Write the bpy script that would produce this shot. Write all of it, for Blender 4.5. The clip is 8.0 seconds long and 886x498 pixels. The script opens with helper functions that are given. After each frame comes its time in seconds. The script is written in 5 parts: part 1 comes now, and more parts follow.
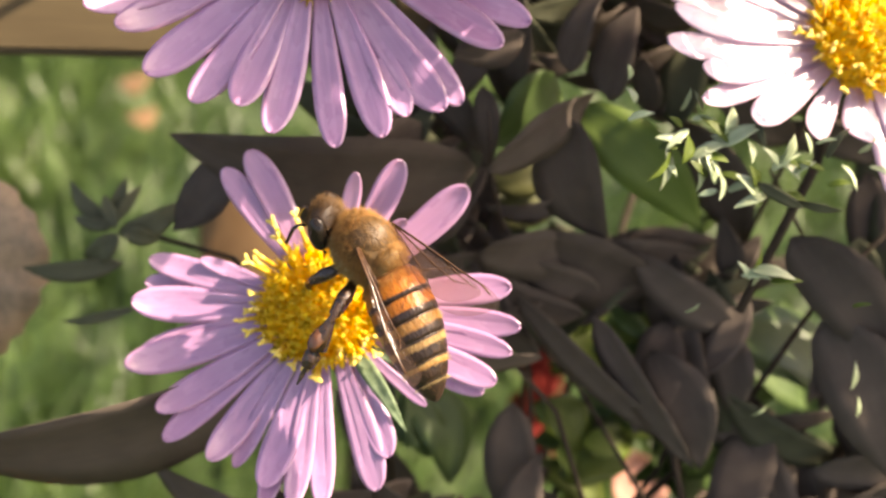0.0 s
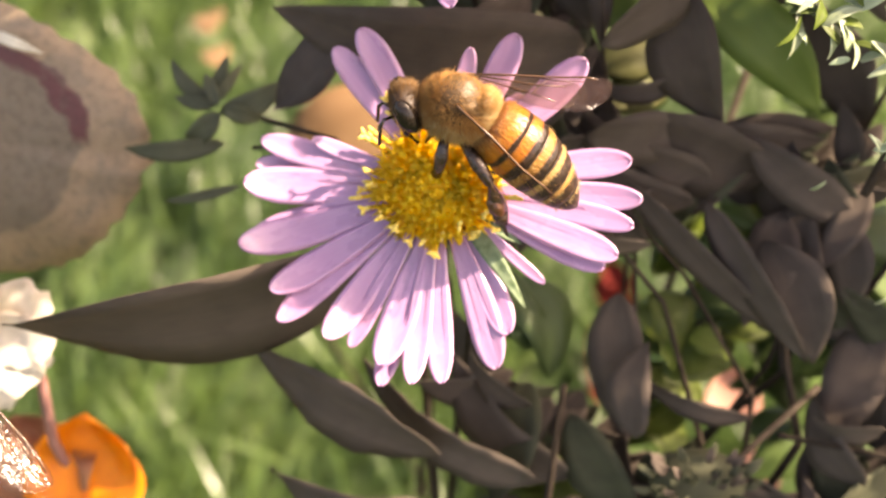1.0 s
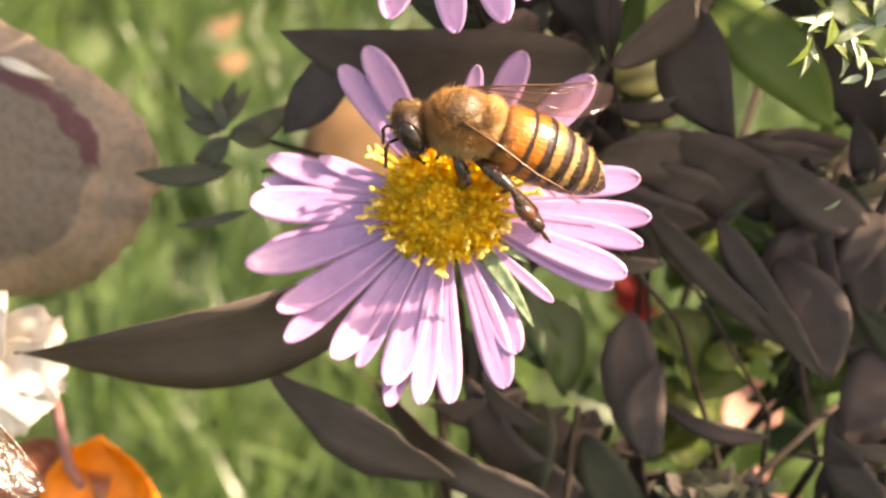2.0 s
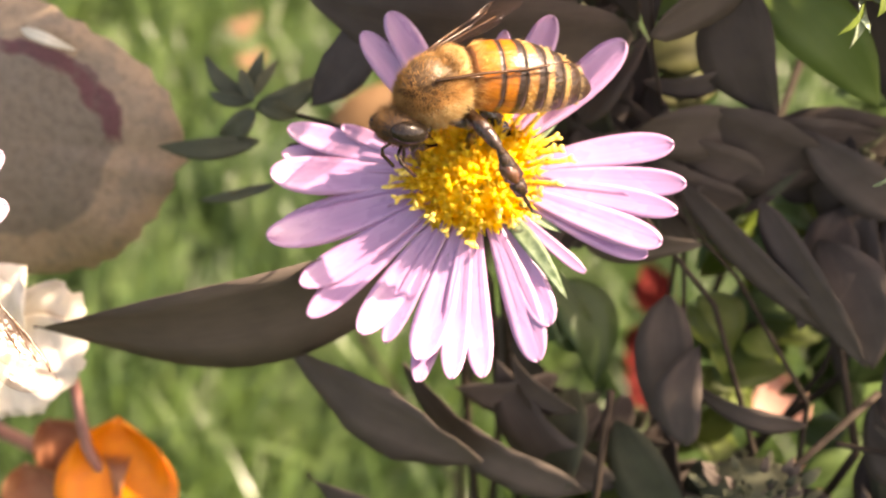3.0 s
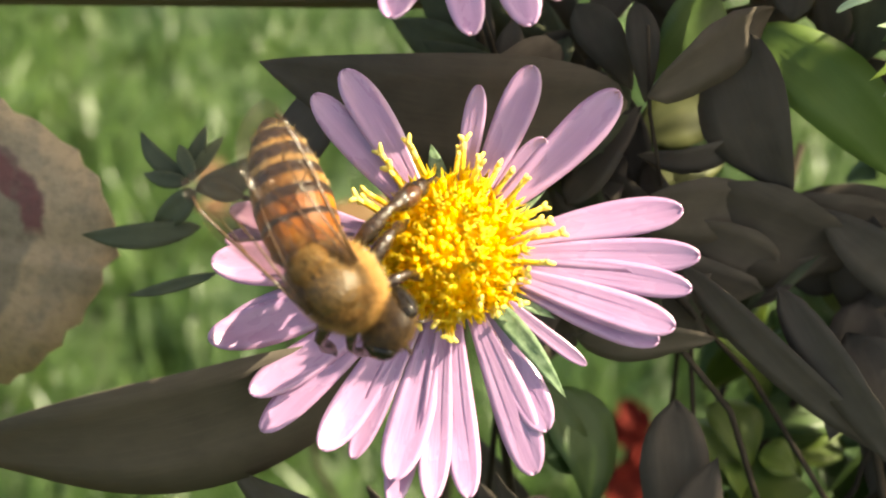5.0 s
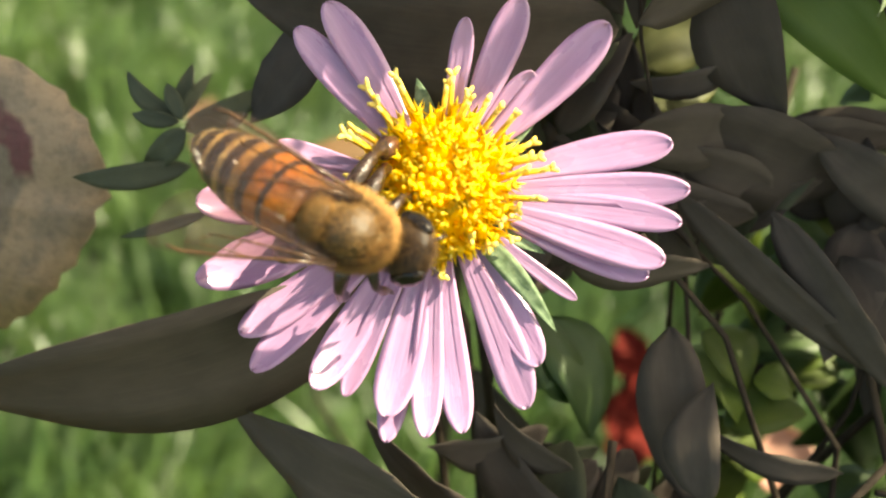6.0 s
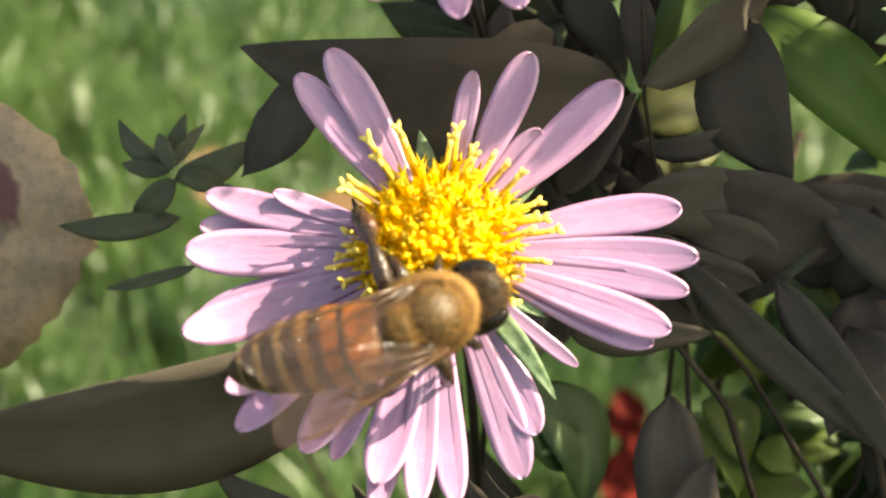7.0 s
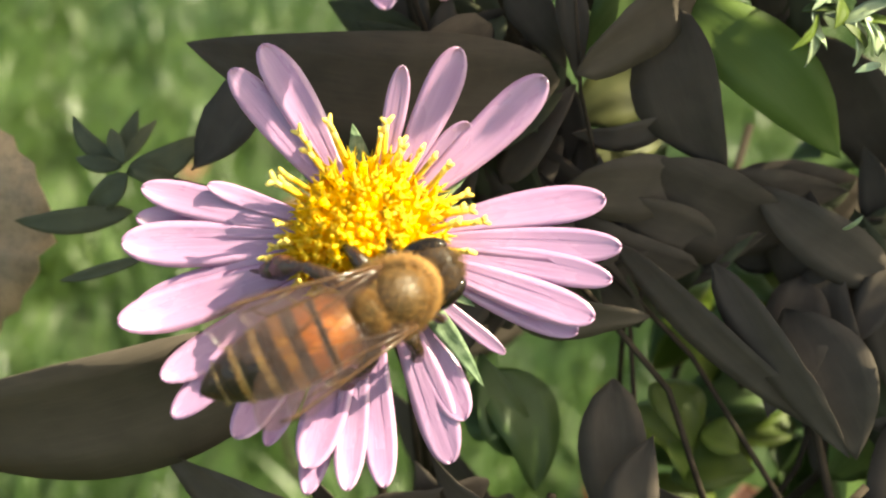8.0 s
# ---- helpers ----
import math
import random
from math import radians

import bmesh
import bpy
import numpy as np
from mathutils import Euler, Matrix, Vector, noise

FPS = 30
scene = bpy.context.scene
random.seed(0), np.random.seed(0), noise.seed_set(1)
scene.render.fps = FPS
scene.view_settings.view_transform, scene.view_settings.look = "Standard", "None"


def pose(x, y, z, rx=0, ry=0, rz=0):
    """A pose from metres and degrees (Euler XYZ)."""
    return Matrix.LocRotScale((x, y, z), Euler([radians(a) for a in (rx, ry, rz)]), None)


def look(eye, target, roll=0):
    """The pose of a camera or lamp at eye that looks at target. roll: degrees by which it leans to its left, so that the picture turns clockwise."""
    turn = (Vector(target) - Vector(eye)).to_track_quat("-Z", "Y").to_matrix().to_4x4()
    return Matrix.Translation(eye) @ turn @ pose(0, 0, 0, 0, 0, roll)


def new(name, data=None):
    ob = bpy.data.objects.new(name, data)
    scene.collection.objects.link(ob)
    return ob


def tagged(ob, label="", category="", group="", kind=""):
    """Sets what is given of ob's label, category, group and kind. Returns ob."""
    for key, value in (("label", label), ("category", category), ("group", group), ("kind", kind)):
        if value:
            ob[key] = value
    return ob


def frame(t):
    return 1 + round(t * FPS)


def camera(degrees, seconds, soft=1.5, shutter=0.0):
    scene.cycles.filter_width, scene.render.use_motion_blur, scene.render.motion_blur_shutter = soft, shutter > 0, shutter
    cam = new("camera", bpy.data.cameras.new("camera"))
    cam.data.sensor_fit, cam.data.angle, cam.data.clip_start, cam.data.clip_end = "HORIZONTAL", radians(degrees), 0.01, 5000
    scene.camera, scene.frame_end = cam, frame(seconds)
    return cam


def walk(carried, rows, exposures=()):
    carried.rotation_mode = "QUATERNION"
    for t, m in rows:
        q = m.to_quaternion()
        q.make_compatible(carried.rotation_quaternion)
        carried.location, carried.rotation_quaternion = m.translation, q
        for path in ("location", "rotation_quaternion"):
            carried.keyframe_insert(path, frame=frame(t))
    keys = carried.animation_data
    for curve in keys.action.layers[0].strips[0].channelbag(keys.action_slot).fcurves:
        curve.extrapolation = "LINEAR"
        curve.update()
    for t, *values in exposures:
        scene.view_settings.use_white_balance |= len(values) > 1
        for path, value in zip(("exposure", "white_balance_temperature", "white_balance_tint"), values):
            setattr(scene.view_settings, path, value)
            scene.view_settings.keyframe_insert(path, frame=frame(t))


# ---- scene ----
cam = camera(45.0, 8.0, soft=2.0)
cam.data.dof.use_dof = True
cam.data.dof.focus_distance = 0.0605
cam.data.dof.aperture_fstop = 41.0

MM = 0.001
# The bed's own axes, in millimetres: x along the bed, y up the slope of the blooms, z out of them.
BED = pose(0, 0, 0.40, 55, 0, 0)


def at(x, y, z):
    """A pose in the bed's axes, with no turn."""
    return BED @ Matrix.Translation((x * MM, y * MM, z * MM))


def turn(a, b, c):
    """A turn about the vector (a, b, c), by its length in degrees."""
    w = Vector((radians(a), radians(b), radians(c)))
    return Matrix.Rotation(w.length, 4, w.normalized()) if w.length > 1e-6 else Matrix.Identity(4)


def eye(x, y, z, a, b, c):
    """A camera pose in the bed's axes: millimetres and a turn vector in degrees."""
    return at(x, y, z) @ turn(a, b, c)


walk(cam, [
    (0.0, eye(3.83, 10.29, 73.41, -4.65, -3.17, 0.45)),
    (0.2, eye(2.76, 9.41, 72.45, -6.13, -2.31, 0.55)),
    (0.5, eye(0.12, 6.21, 72.85, -7.55, -1.43, -0.03)),
    (1.0, eye(0.89, 4.99, 71.61, -7.44, 0.35, 0.87)),
    (1.2, eye(2.98, 5.95, 71.98, -7.43, 1.12, 0.18)),
    (2.5, eye(0.49, 6.73, 70.55, -7.46, 1.43, 0.00)),
    (3.0, eye(0.26, 4.37, 68.89, -7.26, 2.14, 0.70)),
    (3.2, eye(-2.92, -0.64, 68.02, -4.77, 1.08, 1.07)),
    (3.5, eye(-4.23, 2.98, 64.99, -5.86, 1.42, 0.17)),
    (3.7, eye(-4.60, 0.11, 63.67, -3.08, 0.24, 0.68)),
    (4.0, eye(-2.00, 1.93, 61.52, -1.42, -2.37, -0.57)),
    (4.2, eye(-2.85, 1.66, 60.93, -1.18, -4.83, -0.64)),
    (4.5, eye(-3.89, 3.25, 58.71, -0.16, -1.10, -0.77)),
    (5.0, eye(-0.45, -0.29, 58.10, 0.76, 0.29, 0.03)),
    (5.2, eye(-0.18, -1.02, 58.51, 0.21, 0.39, -0.23)),
    (6.3, eye(-0.43, 0.27, 57.14, -3.13, 0.03, -1.54)),
    (6.5, eye(-0.56, 0.20, 56.28, -0.63, 0.01, 0.14)),
    (7.0, eye(0.01, -0.00, 55.90, 0.09, 0.05, 0.00)),
    (7.5, eye(1.57, -0.53, 56.78, 0.49, -0.08, -0.41)),
    (8.0, eye(3.30, -1.34, 57.68, 0.58, -0.11, -0.71)),
], exposures=[(0.0, 1.85, 8500, 16), (1.0, 2.24, 9000, 21), (3.3, 2.20, 8800, 22), (4.0, 1.91, 8500, 6), (5.0, 1.86, 8600, -3), (8.0, 1.80, 8500, -5)])

# ---- light ----
SUN_WAY = (BED.to_3x3() @ Vector((0.70, 0.60, 0.41))).normalized()
world = bpy.data.worlds.new("sky")
scene.world = world
world.use_nodes = True
wt = world.node_tree
sky = wt.nodes.new("ShaderNodeTexSky")
sky.sky_type = "NISHITA"
sky.sun_disc = False
sky.sun_elevation = math.asin(SUN_WAY.z)
sky.sun_rotation = math.atan2(SUN_WAY.x, SUN_WAY.y)
sky.air_density, sky.dust_density, sky.ozone_density = 0.8, 3.0, 0.3
back = wt.nodes["Background"]
back.inputs["Strength"].default_value = 0.14
wt.links.new(sky.outputs["Color"], back.inputs["Color"])
sun_data = bpy.data.lights.new("sun", "SUN")
sun_data.energy = 4.5
sun_data.angle = radians(0.6)
sun_data.color = (1.0, 0.95, 0.87)
sun = new("sun", sun_data)
sun.matrix_world = look((0, 0, 3), Vector((0, 0, 3)) - SUN_WAY)


# ---- materials ----
def material(name):
    m = bpy.data.materials.new(name)
    m.use_nodes = True
    nt = m.node_tree
    return m, nt, nt.nodes["Principled BSDF"]


def node(nt, kind, **values):
    n = nt.nodes.new(kind)
    for key, value in values.items():
        n.inputs[key].default_value = value
    return n


def coords(nt, scale=(1, 1, 1)):
    """Object coordinates in millimetres, stretched."""
    tc = nt.nodes.new("ShaderNodeTexCoord")
    mp = nt.nodes.new("ShaderNodeMapping")
    mp.inputs["Scale"].default_value = [1000 * s for s in scale]
    nt.links.new(tc.outputs["Object"], mp.inputs["Vector"])
    return mp.outputs["Vector"]


def grain(nt, scale, detail=4.0, stretch=(1, 1, 1), rough=0.55):
    n = node(nt, "ShaderNodeTexNoise", Scale=scale, Detail=detail, Roughness=rough)
    nt.links.new(coords(nt, stretch), n.inputs["Vector"])
    return n.outputs["Fac"]


def ramp(nt, fac, *stops):
    r = nt.nodes.new("ShaderNodeValToRGB")
    els = r.color_ramp.elements
    while len(els) < len(stops):
        els.new(0.5)
    for e, (p, c) in zip(els, stops):
        e.position, e.color = p, (*c, 1)
    nt.links.new(fac, r.inputs["Fac"])
    return r.outputs["Color"]


def mixed(nt, fac, a, b, how="MIX"):
    """A colour mix; fac, a and b are sockets or values."""
    n = nt.nodes.new("ShaderNodeMix")
    n.data_type, n.blend_type = "RGBA", how
    for socket, value in ((n.inputs[0], fac), (n.inputs[6], a), (n.inputs[7], b)):
        if isinstance(value, (float, int)):
            socket.default_value = value
        elif isinstance(value, tuple):
            socket.default_value = (*value, 1)
        else:
            nt.links.new(value, socket)
    return n.outputs[2]


def varied(nt, colour, amount=0.25):
    """The colour, lighter or darker from object to object."""
    info = nt.nodes.new("ShaderNodeObjectInfo")
    mr = nt.nodes.new("ShaderNodeMapRange")
    mr.inputs["To Min"].default_value, mr.inputs["To Max"].default_value = 1 - amount, 1 + amount
    nt.links.new(info.outputs["Random"], mr.inputs["Value"])
    return mixed(nt, 1.0, colour, mr.outputs["Result"], "MULTIPLY")


def bumped(nt, p, fac, strength, distance=0.0001):
    b = nt.nodes.new("ShaderNodeBump")
    b.inputs["Strength"].default_value = strength
    b.inputs["Distance"].default_value = distance
    nt.links.new(fac, b.inputs["Height"])
    nt.links.new(b.outputs["Normal"], p.inputs["Normal"])


def thin(nt, p, colour, share):
    """Lets part of the light through, as thin living tissue does."""
    tr = nt.nodes.new("ShaderNodeBsdfTranslucent")
    if isinstance(colour, tuple):
        tr.inputs["Color"].default_value = (*colour, 1)
    else:
        nt.links.new(colour, tr.inputs["Color"])
    mx = nt.nodes.new("ShaderNodeMixShader")
    mx.inputs[0].default_value = share
    nt.links.new(p.outputs[0], mx.inputs[1])
    nt.links.new(tr.outputs[0], mx.inputs[2])
    nt.links.new(mx.outputs[0], nt.nodes["Material Output"].inputs["Surface"])


def make_petal(name, deep, pale):
    m, nt, p = material(name)
    streak = grain(nt, 1.0, 4, (0.12, 3.2, 1.0))
    cloud = grain(nt, 0.35, 2)
    col = mixed(nt, cloud, deep, pale)
    col = mixed(nt, ramp(nt, streak, (0.35, (0, 0, 0)), (0.65, (0.26, 0.26, 0.26))), col, tuple(0.78 * c for c in deep))
    col = varied(nt, col, 0.10)
    nt.links.new(col, p.inputs["Base Color"])
    nt.links.new(ramp(nt, grain(nt, 0.5, 3, (0.5, 1.4, 1.0)), (0.40, (0.17, 0.17, 0.17)), (0.60, (0.38, 0.38, 0.38))), p.inputs["Roughness"])
    p.inputs["Specular IOR Level"].default_value = 0.85
    p.inputs["Coat Weight"].default_value = 0.6
    p.inputs["Coat Roughness"].default_value = 0.16
    bumped(nt, p, streak, 0.32, 0.00018)
    thin(nt, p, col, 0.26)
    return m


# lighter copy of petal_pink: full sun on two blooms put into the colour
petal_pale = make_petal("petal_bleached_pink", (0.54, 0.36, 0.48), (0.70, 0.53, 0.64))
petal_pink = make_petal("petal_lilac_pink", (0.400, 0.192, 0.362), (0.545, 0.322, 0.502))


def make_leaf(name, a, b, share, through_colour, rough=0.5, spec=0.3, between=0.3, fine=0.5):
    m, nt, p = material(name)
    mottled = grain(nt, fine, 5)
    vein = grain(nt, 1.0, 3, (0.25, 2.2, 1.0))
    col = mixed(nt, ramp(nt, mottled, (0.3, (0, 0, 0)), (0.7, (1, 1, 1))), a, b)
    col = mixed(nt, ramp(nt, vein, (0.5, (0, 0, 0)), (0.7, (0.25, 0.25, 0.25))), col, tuple(min(1, 1.3 * c) for c in b))
    col = varied(nt, col, between)
    nt.links.new(col, p.inputs["Base Color"])
    p.inputs["Roughness"].default_value = rough
    p.inputs["Specular IOR Level"].default_value = spec
    bumped(nt, p, vein, 0.35, 0.0001)
    thin(nt, p, through_colour, share)
    return m


dark_leaf = make_leaf("leaf_dark_purple_brown", (0.064, 0.052, 0.043), (0.082, 0.066, 0.054), 0.04, (0.03, 0.036, 0.012), 0.8, 0.06, 0.10)
sprig_leaf = make_leaf("leaf_dark_green", (0.046, 0.048, 0.030), (0.070, 0.074, 0.044), 0.06, (0.04, 0.07, 0.02), 0.7, 0.12, 0.15)
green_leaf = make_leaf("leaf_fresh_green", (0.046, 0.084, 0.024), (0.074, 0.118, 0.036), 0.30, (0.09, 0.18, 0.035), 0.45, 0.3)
lime_leaf = make_leaf("leaf_yellow_green", (0.062, 0.098, 0.014), (0.098, 0.136, 0.020), 0.3, (0.11, 0.17, 0.022), 0.5, 0.3)
# far paler than the other leaves, to stand for direct sun on them
pale_leaf = make_leaf("leaf_pale_silvery_green", (0.24, 0.31, 0.17), (0.44, 0.50, 0.32), 0.2, (0.4, 0.5, 0.28), 0.35, 0.6)
bract_green = make_leaf("bract_grey_green", (0.060, 0.100, 0.045), (0.19, 0.25, 0.15), 0.08, (0.12, 0.2, 0.06), 0.6, 0.25, 0.15, 2.2)
# brighter green for one leaf, making up in colour for sun it lacks
broad_leaf = make_leaf("leaf_bright_green", (0.105, 0.165, 0.036), (0.14, 0.205, 0.05), 0.35, (0.16, 0.26, 0.04), 0.45, 0.25, 0.1, 0.25)
star_leaf = make_leaf("leaf_olive_green", (0.052, 0.058, 0.034), (0.080, 0.086, 0.047), 0.1, (0.08, 0.10, 0.03), 0.55, 0.2, 0.15)
olive_leaf = make_leaf("leaf_dull_olive", (0.050, 0.058, 0.018), (0.090, 0.092, 0.034), 0.2, (0.08, 0.10, 0.02), 0.55, 0.25, 0.2)


def make_plain(name, a, b, scale, rough, bump=0.3, spec=0.5, stretch=(1, 1, 1), between=0.15, through_share=0.0):
    m, nt, p = material(name)
    g = grain(nt, scale, 5, stretch)
    col = varied(nt, mixed(nt, ramp(nt, g, (0.3, (0, 0, 0)), (0.7, (1, 1, 1))), a, b), between)
    nt.links.new(col, p.inputs["Base Color"])
    p.inputs["Roughness"].default_value = rough
    p.inputs["Specular IOR Level"].default_value = spec
    bumped(nt, p, g, bump, 0.0002)
    if through_share:
        thin(nt, p, col, through_share)
    return m


disc_yellow = make_plain("disc_yellow", (0.95, 0.58, 0.02), (0.97, 0.70, 0.03), 1.5, 0.5, 0.5, 0.3, (1, 1, 1), 0.1, 0.3)
floret_yellow = make_plain("floret_yellow", (0.97, 0.68, 0.035), (0.98, 0.81, 0.09), 1.5, 0.45, 0.3, 0.35, (1, 1, 1), 0.14, 0.6)
anther_amber = make_plain("anther_amber", (0.58, 0.30, 0.015), (0.82, 0.52, 0.04), 2.0, 0.5, 0.4, 0.3, (1, 1, 1), 0.25, 0.1)
pollen_cream = make_plain("pollen_cream_yellow", (0.78, 0.54, 0.08), (0.88, 0.68, 0.20), 3.0, 0.6, 0.6, 0.3, (1, 1, 1), 0.1)
stem_dark = make_plain("stem_dark_brown", (0.025, 0.019, 0.014), (0.042, 0.032, 0.024), 0.8, 0.8, 0.5, 0.08)
stalk_pink = make_plain("stalk_dull_pink", (0.22, 0.10, 0.09), (0.32, 0.16, 0.14), 0.8, 0.5, 0.4, 0.4)
paper_white = make_plain("withered_papery_white", (0.50, 0.45, 0.37), (0.68, 0.63, 0.54), 0.35, 0.6, 0.9, 0.3, (1, 1, 1), 0.1, 0.1)
orange_petal = make_plain("petal_glowing_orange", (0.60, 0.14, 0.005), (0.85, 0.30, 0.01), 0.3, 0.4, 0.6, 0.4, (1, 1, 1), 0.1, 0.35)
rust_petal = make_plain("petal_withered_rust", (0.22, 0.07, 0.03), (0.36, 0.16, 0.08), 0.4, 0.6, 0.7, 0.3, (1, 1, 1), 0.1, 0.15)
red_petal = make_plain("petal_scarlet", (0.085, 0.008, 0.006), (0.14, 0.014, 0.009), 0.3, 0.7, 0.5, 0.12, (1, 1, 1), 0.15, 0.2)
salmon = make_plain("petal_salmon_pink", (0.40, 0.19, 0.14), (0.52, 0.30, 0.23), 0.2, 0.5, 0.5, 0.3, (1, 1, 1), 0.1, 0.2)
dry_brown = make_plain("dry_leaf_tan_brown", (0.10, 0.055, 0.025), (0.17, 0.10, 0.05), 0.15, 0.7, 0.5, 0.2, (1, 1, 1), 0.1)
straw_pale = make_plain("straw_pale", (0.55, 0.50, 0.38), (0.72, 0.67, 0.52), 0.6, 0.5, 0.4, 0.4)
weathered = make_plain("timber_weathered_brown", (0.052, 0.037, 0.018), (0.088, 0.065, 0.034), 0.25, 0.75, 0.8, 0.2, (0.15, 1.6, 1.6))

# bee
bee_black = make_plain("chitin_dark_brown", (0.016, 0.010, 0.007), (0.04, 0.023, 0.014), 1.5, 0.5, 0.5, 0.3)
bee_pile = make_plain("hair_band_cream", (0.42, 0.30, 0.13), (0.62, 0.47, 0.24), 1.0, 0.6, 0.2, 0.3, (1, 1, 1), 0.1, 0.3)
bee_bands, nt, p = material("abdomen_amber_and_dark_bands")
tc = nt.nodes.new("ShaderNodeTexCoord")
sep = nt.nodes.new("ShaderNodeSeparateXYZ")
nt.links.new(tc.outputs["Object"], sep.inputs[0])
along_x = nt.nodes.new("ShaderNodeMath")
along_x.operation = "MULTIPLY_ADD"
along_x.inputs[1].default_value, along_x.inputs[2].default_value = -1000 / 7.1, -2.0 / 7.1 - 0.02
nt.links.new(sep.outputs["X"], along_x.inputs[0])
wob = nt.nodes.new("ShaderNodeMath")
wob.operation = "MULTIPLY_ADD"
wob.inputs[1].default_value = 0.045
nt.links.new(grain(nt, 1.1, 4, (1.0, 0.7, 0.7)), wob.inputs[0])
nt.links.new(along_x.outputs[0], wob.inputs[2])
amber, gold, cream, dark = (0.36, 0.112, 0.008), (0.28, 0.135, 0.032), (0.31, 0.19, 0.07), (0.013, 0.008, 0.006)
col = ramp(nt, wob.outputs[0], (0.0, (0.16, 0.06, 0.015)), (0.07, amber), (0.158, amber), (0.178, dark), (0.202, dark), (0.222, amber), (0.292, amber), (0.316, dark), (0.378, dark), (0.396, gold), (0.446, gold), (0.470, dark),
           (0.540, dark), (0.556, cream), (0.590, cream), (0.610, dark), (0.700, dark), (0.714, cream), (0.738, gold), (0.756, dark), (0.86, dark), (1.0, (0.02, 0.012, 0.008)))
mott = grain(nt, 2.4, 4, (0.7, 1.6, 1.6))
col = mixed(nt, ramp(nt, mott, (0.40, (0.0, 0.0, 0.0)), (0.66, (0.40, 0.40, 0.40))), col, (0.055, 0.024, 0.010))
nt.links.new(col, p.inputs["Base Color"])
p.inputs["Roughness"].default_value = 0.36
p.inputs["Specular IOR Level"].default_value = 0.4
bumped(nt, p, mott, 0.6, 0.00015)
bee_thorax = make_plain("thorax_olive_brown_shell", (0.085, 0.048, 0.016), (0.15, 0.09, 0.033), 2.5, 0.5, 0.5, 0.4)
bee_dome = make_plain("dome_olive_brown", (0.062, 0.033, 0.011), (0.11, 0.062, 0.022), 3.0, 0.38, 0.6, 0.4, (1, 1.6, 1))
bee_fuzz = make_plain("fuzz_golden_brown", (0.33, 0.16, 0.046), (0.51, 0.285, 0.10), 1.0, 0.6, 0.2, 0.3, (1, 1, 1), 0.1, 0.4)
bee_down = make_plain("fuzz_dull_brown", (0.08, 0.043, 0.017), (0.17, 0.095, 0.038), 1.0, 0.7, 0.2, 0.2, (1, 1, 1), 0.1, 0.2)
bee_leg = make_plain("leg_brown_chitin", (0.014, 0.008, 0.005), (0.034, 0.016, 0.007), 2.6, 0.15, 0.7, 0.55)
bee_vein = make_plain("wing_vein_brown", (0.05, 0.024, 0.012), (0.10, 0.05, 0.022), 1.8, 0.2, 0.2, 0.5)
bee_eye = make_plain("eye_glossy_black", (0.006, 0.004, 0.003), (0.014, 0.010, 0.007), 6.0, 0.09, 0.1, 0.28)
bee_pollen = make_plain("pollen_basket_red_brown", (0.05, 0.018, 0.007), (0.10, 0.036, 0.012), 2.4, 0.2, 0.7, 0.6)
wing_m, nt, p = material("wing_clear_brownish")
p.inputs["Base Color"].default_value = (0.085, 0.055, 0.048, 1)
p.inputs["Roughness"].default_value = 0.13
p.inputs["Specular IOR Level"].default_value = 0.8
clear = nt.nodes.new("ShaderNodeBsdfTransparent")
clear.inputs["Color"].default_value = (0.95, 0.915, 0.89, 1)
mx = nt.nodes.new("ShaderNodeMixShader")
mx.inputs[0].default_value = 0.105
nt.links.new(clear.outputs[0], mx.inputs[1])
nt.links.new(p.outputs[0], mx.inputs[2])
nt.links.new(mx.outputs[0], nt.nodes["Material Output"].inputs["Surface"])
bumped(nt, p, grain(nt, 1.3, 3, (0.6, 1.4, 1.0)), 0.5, 0.0003)

# variegated withered leaf: beige rim, a maroon ring over its upper side, a grey-brown heart
blotch_m, nt, p = material("leaf_variegated_beige_maroon")
tc = nt.nodes.new("ShaderNodeTexCoord")
mp = nt.nodes.new("ShaderNodeMapping")
mp.inputs["Scale"].default_value = (1000 / 25.5, 1000 / 17.5, 0)
nt.links.new(tc.outputs["Object"], mp.inputs["Vector"])
wob = node(nt, "ShaderNodeTexNoise", Scale=3.3, Detail=6.0)
nt.links.new(mp.outputs["Vector"], wob.inputs["Vector"])
ln = nt.nodes.new("ShaderNodeVectorMath")
ln.operation = "LENGTH"
nt.links.new(mp.outputs["Vector"], ln.inputs[0])
add = nt.nodes.new("ShaderNodeMath")
add.operation = "MULTIPLY_ADD"
add.inputs[1].default_value = 0.23
nt.links.new(wob.outputs["Fac"], add.inputs[0])
nt.links.new(ln.outputs["Value"], add.inputs[2])
heart, rim, maroon = (0.165, 0.134, 0.096), (0.285, 0.212, 0.138), (0.115, 0.050, 0.048)
upper = ramp(nt, add.outputs[0], (0.535, heart), (0.550, maroon), (0.596, maroon), (0.612, rim))
lower = ramp(nt, add.outputs[0], (0.56, heart), (0.585, rim))
sep = nt.nodes.new("ShaderNodeSeparateXYZ")
nt.links.new(mp.outputs["Vector"], sep.inputs[0])
side = ramp(nt, sep.outputs["Y"], (0.04, (0, 0, 0)), (0.09, (1, 1, 1)))
col = mixed(nt, side, lower, upper)
spot = nt.nodes.new("ShaderNodeMapping")
spot.vector_type = "TEXTURE"
spot.inputs["Location"].default_value = (0.0132, 0.0082, 0)
spot.inputs["Rotation"].default_value = (0, 0, radians(-40))
spot.inputs["Scale"].default_value = (0.0036, 0.0013, 1)
nt.links.new(tc.outputs["Object"], spot.inputs["Vector"])
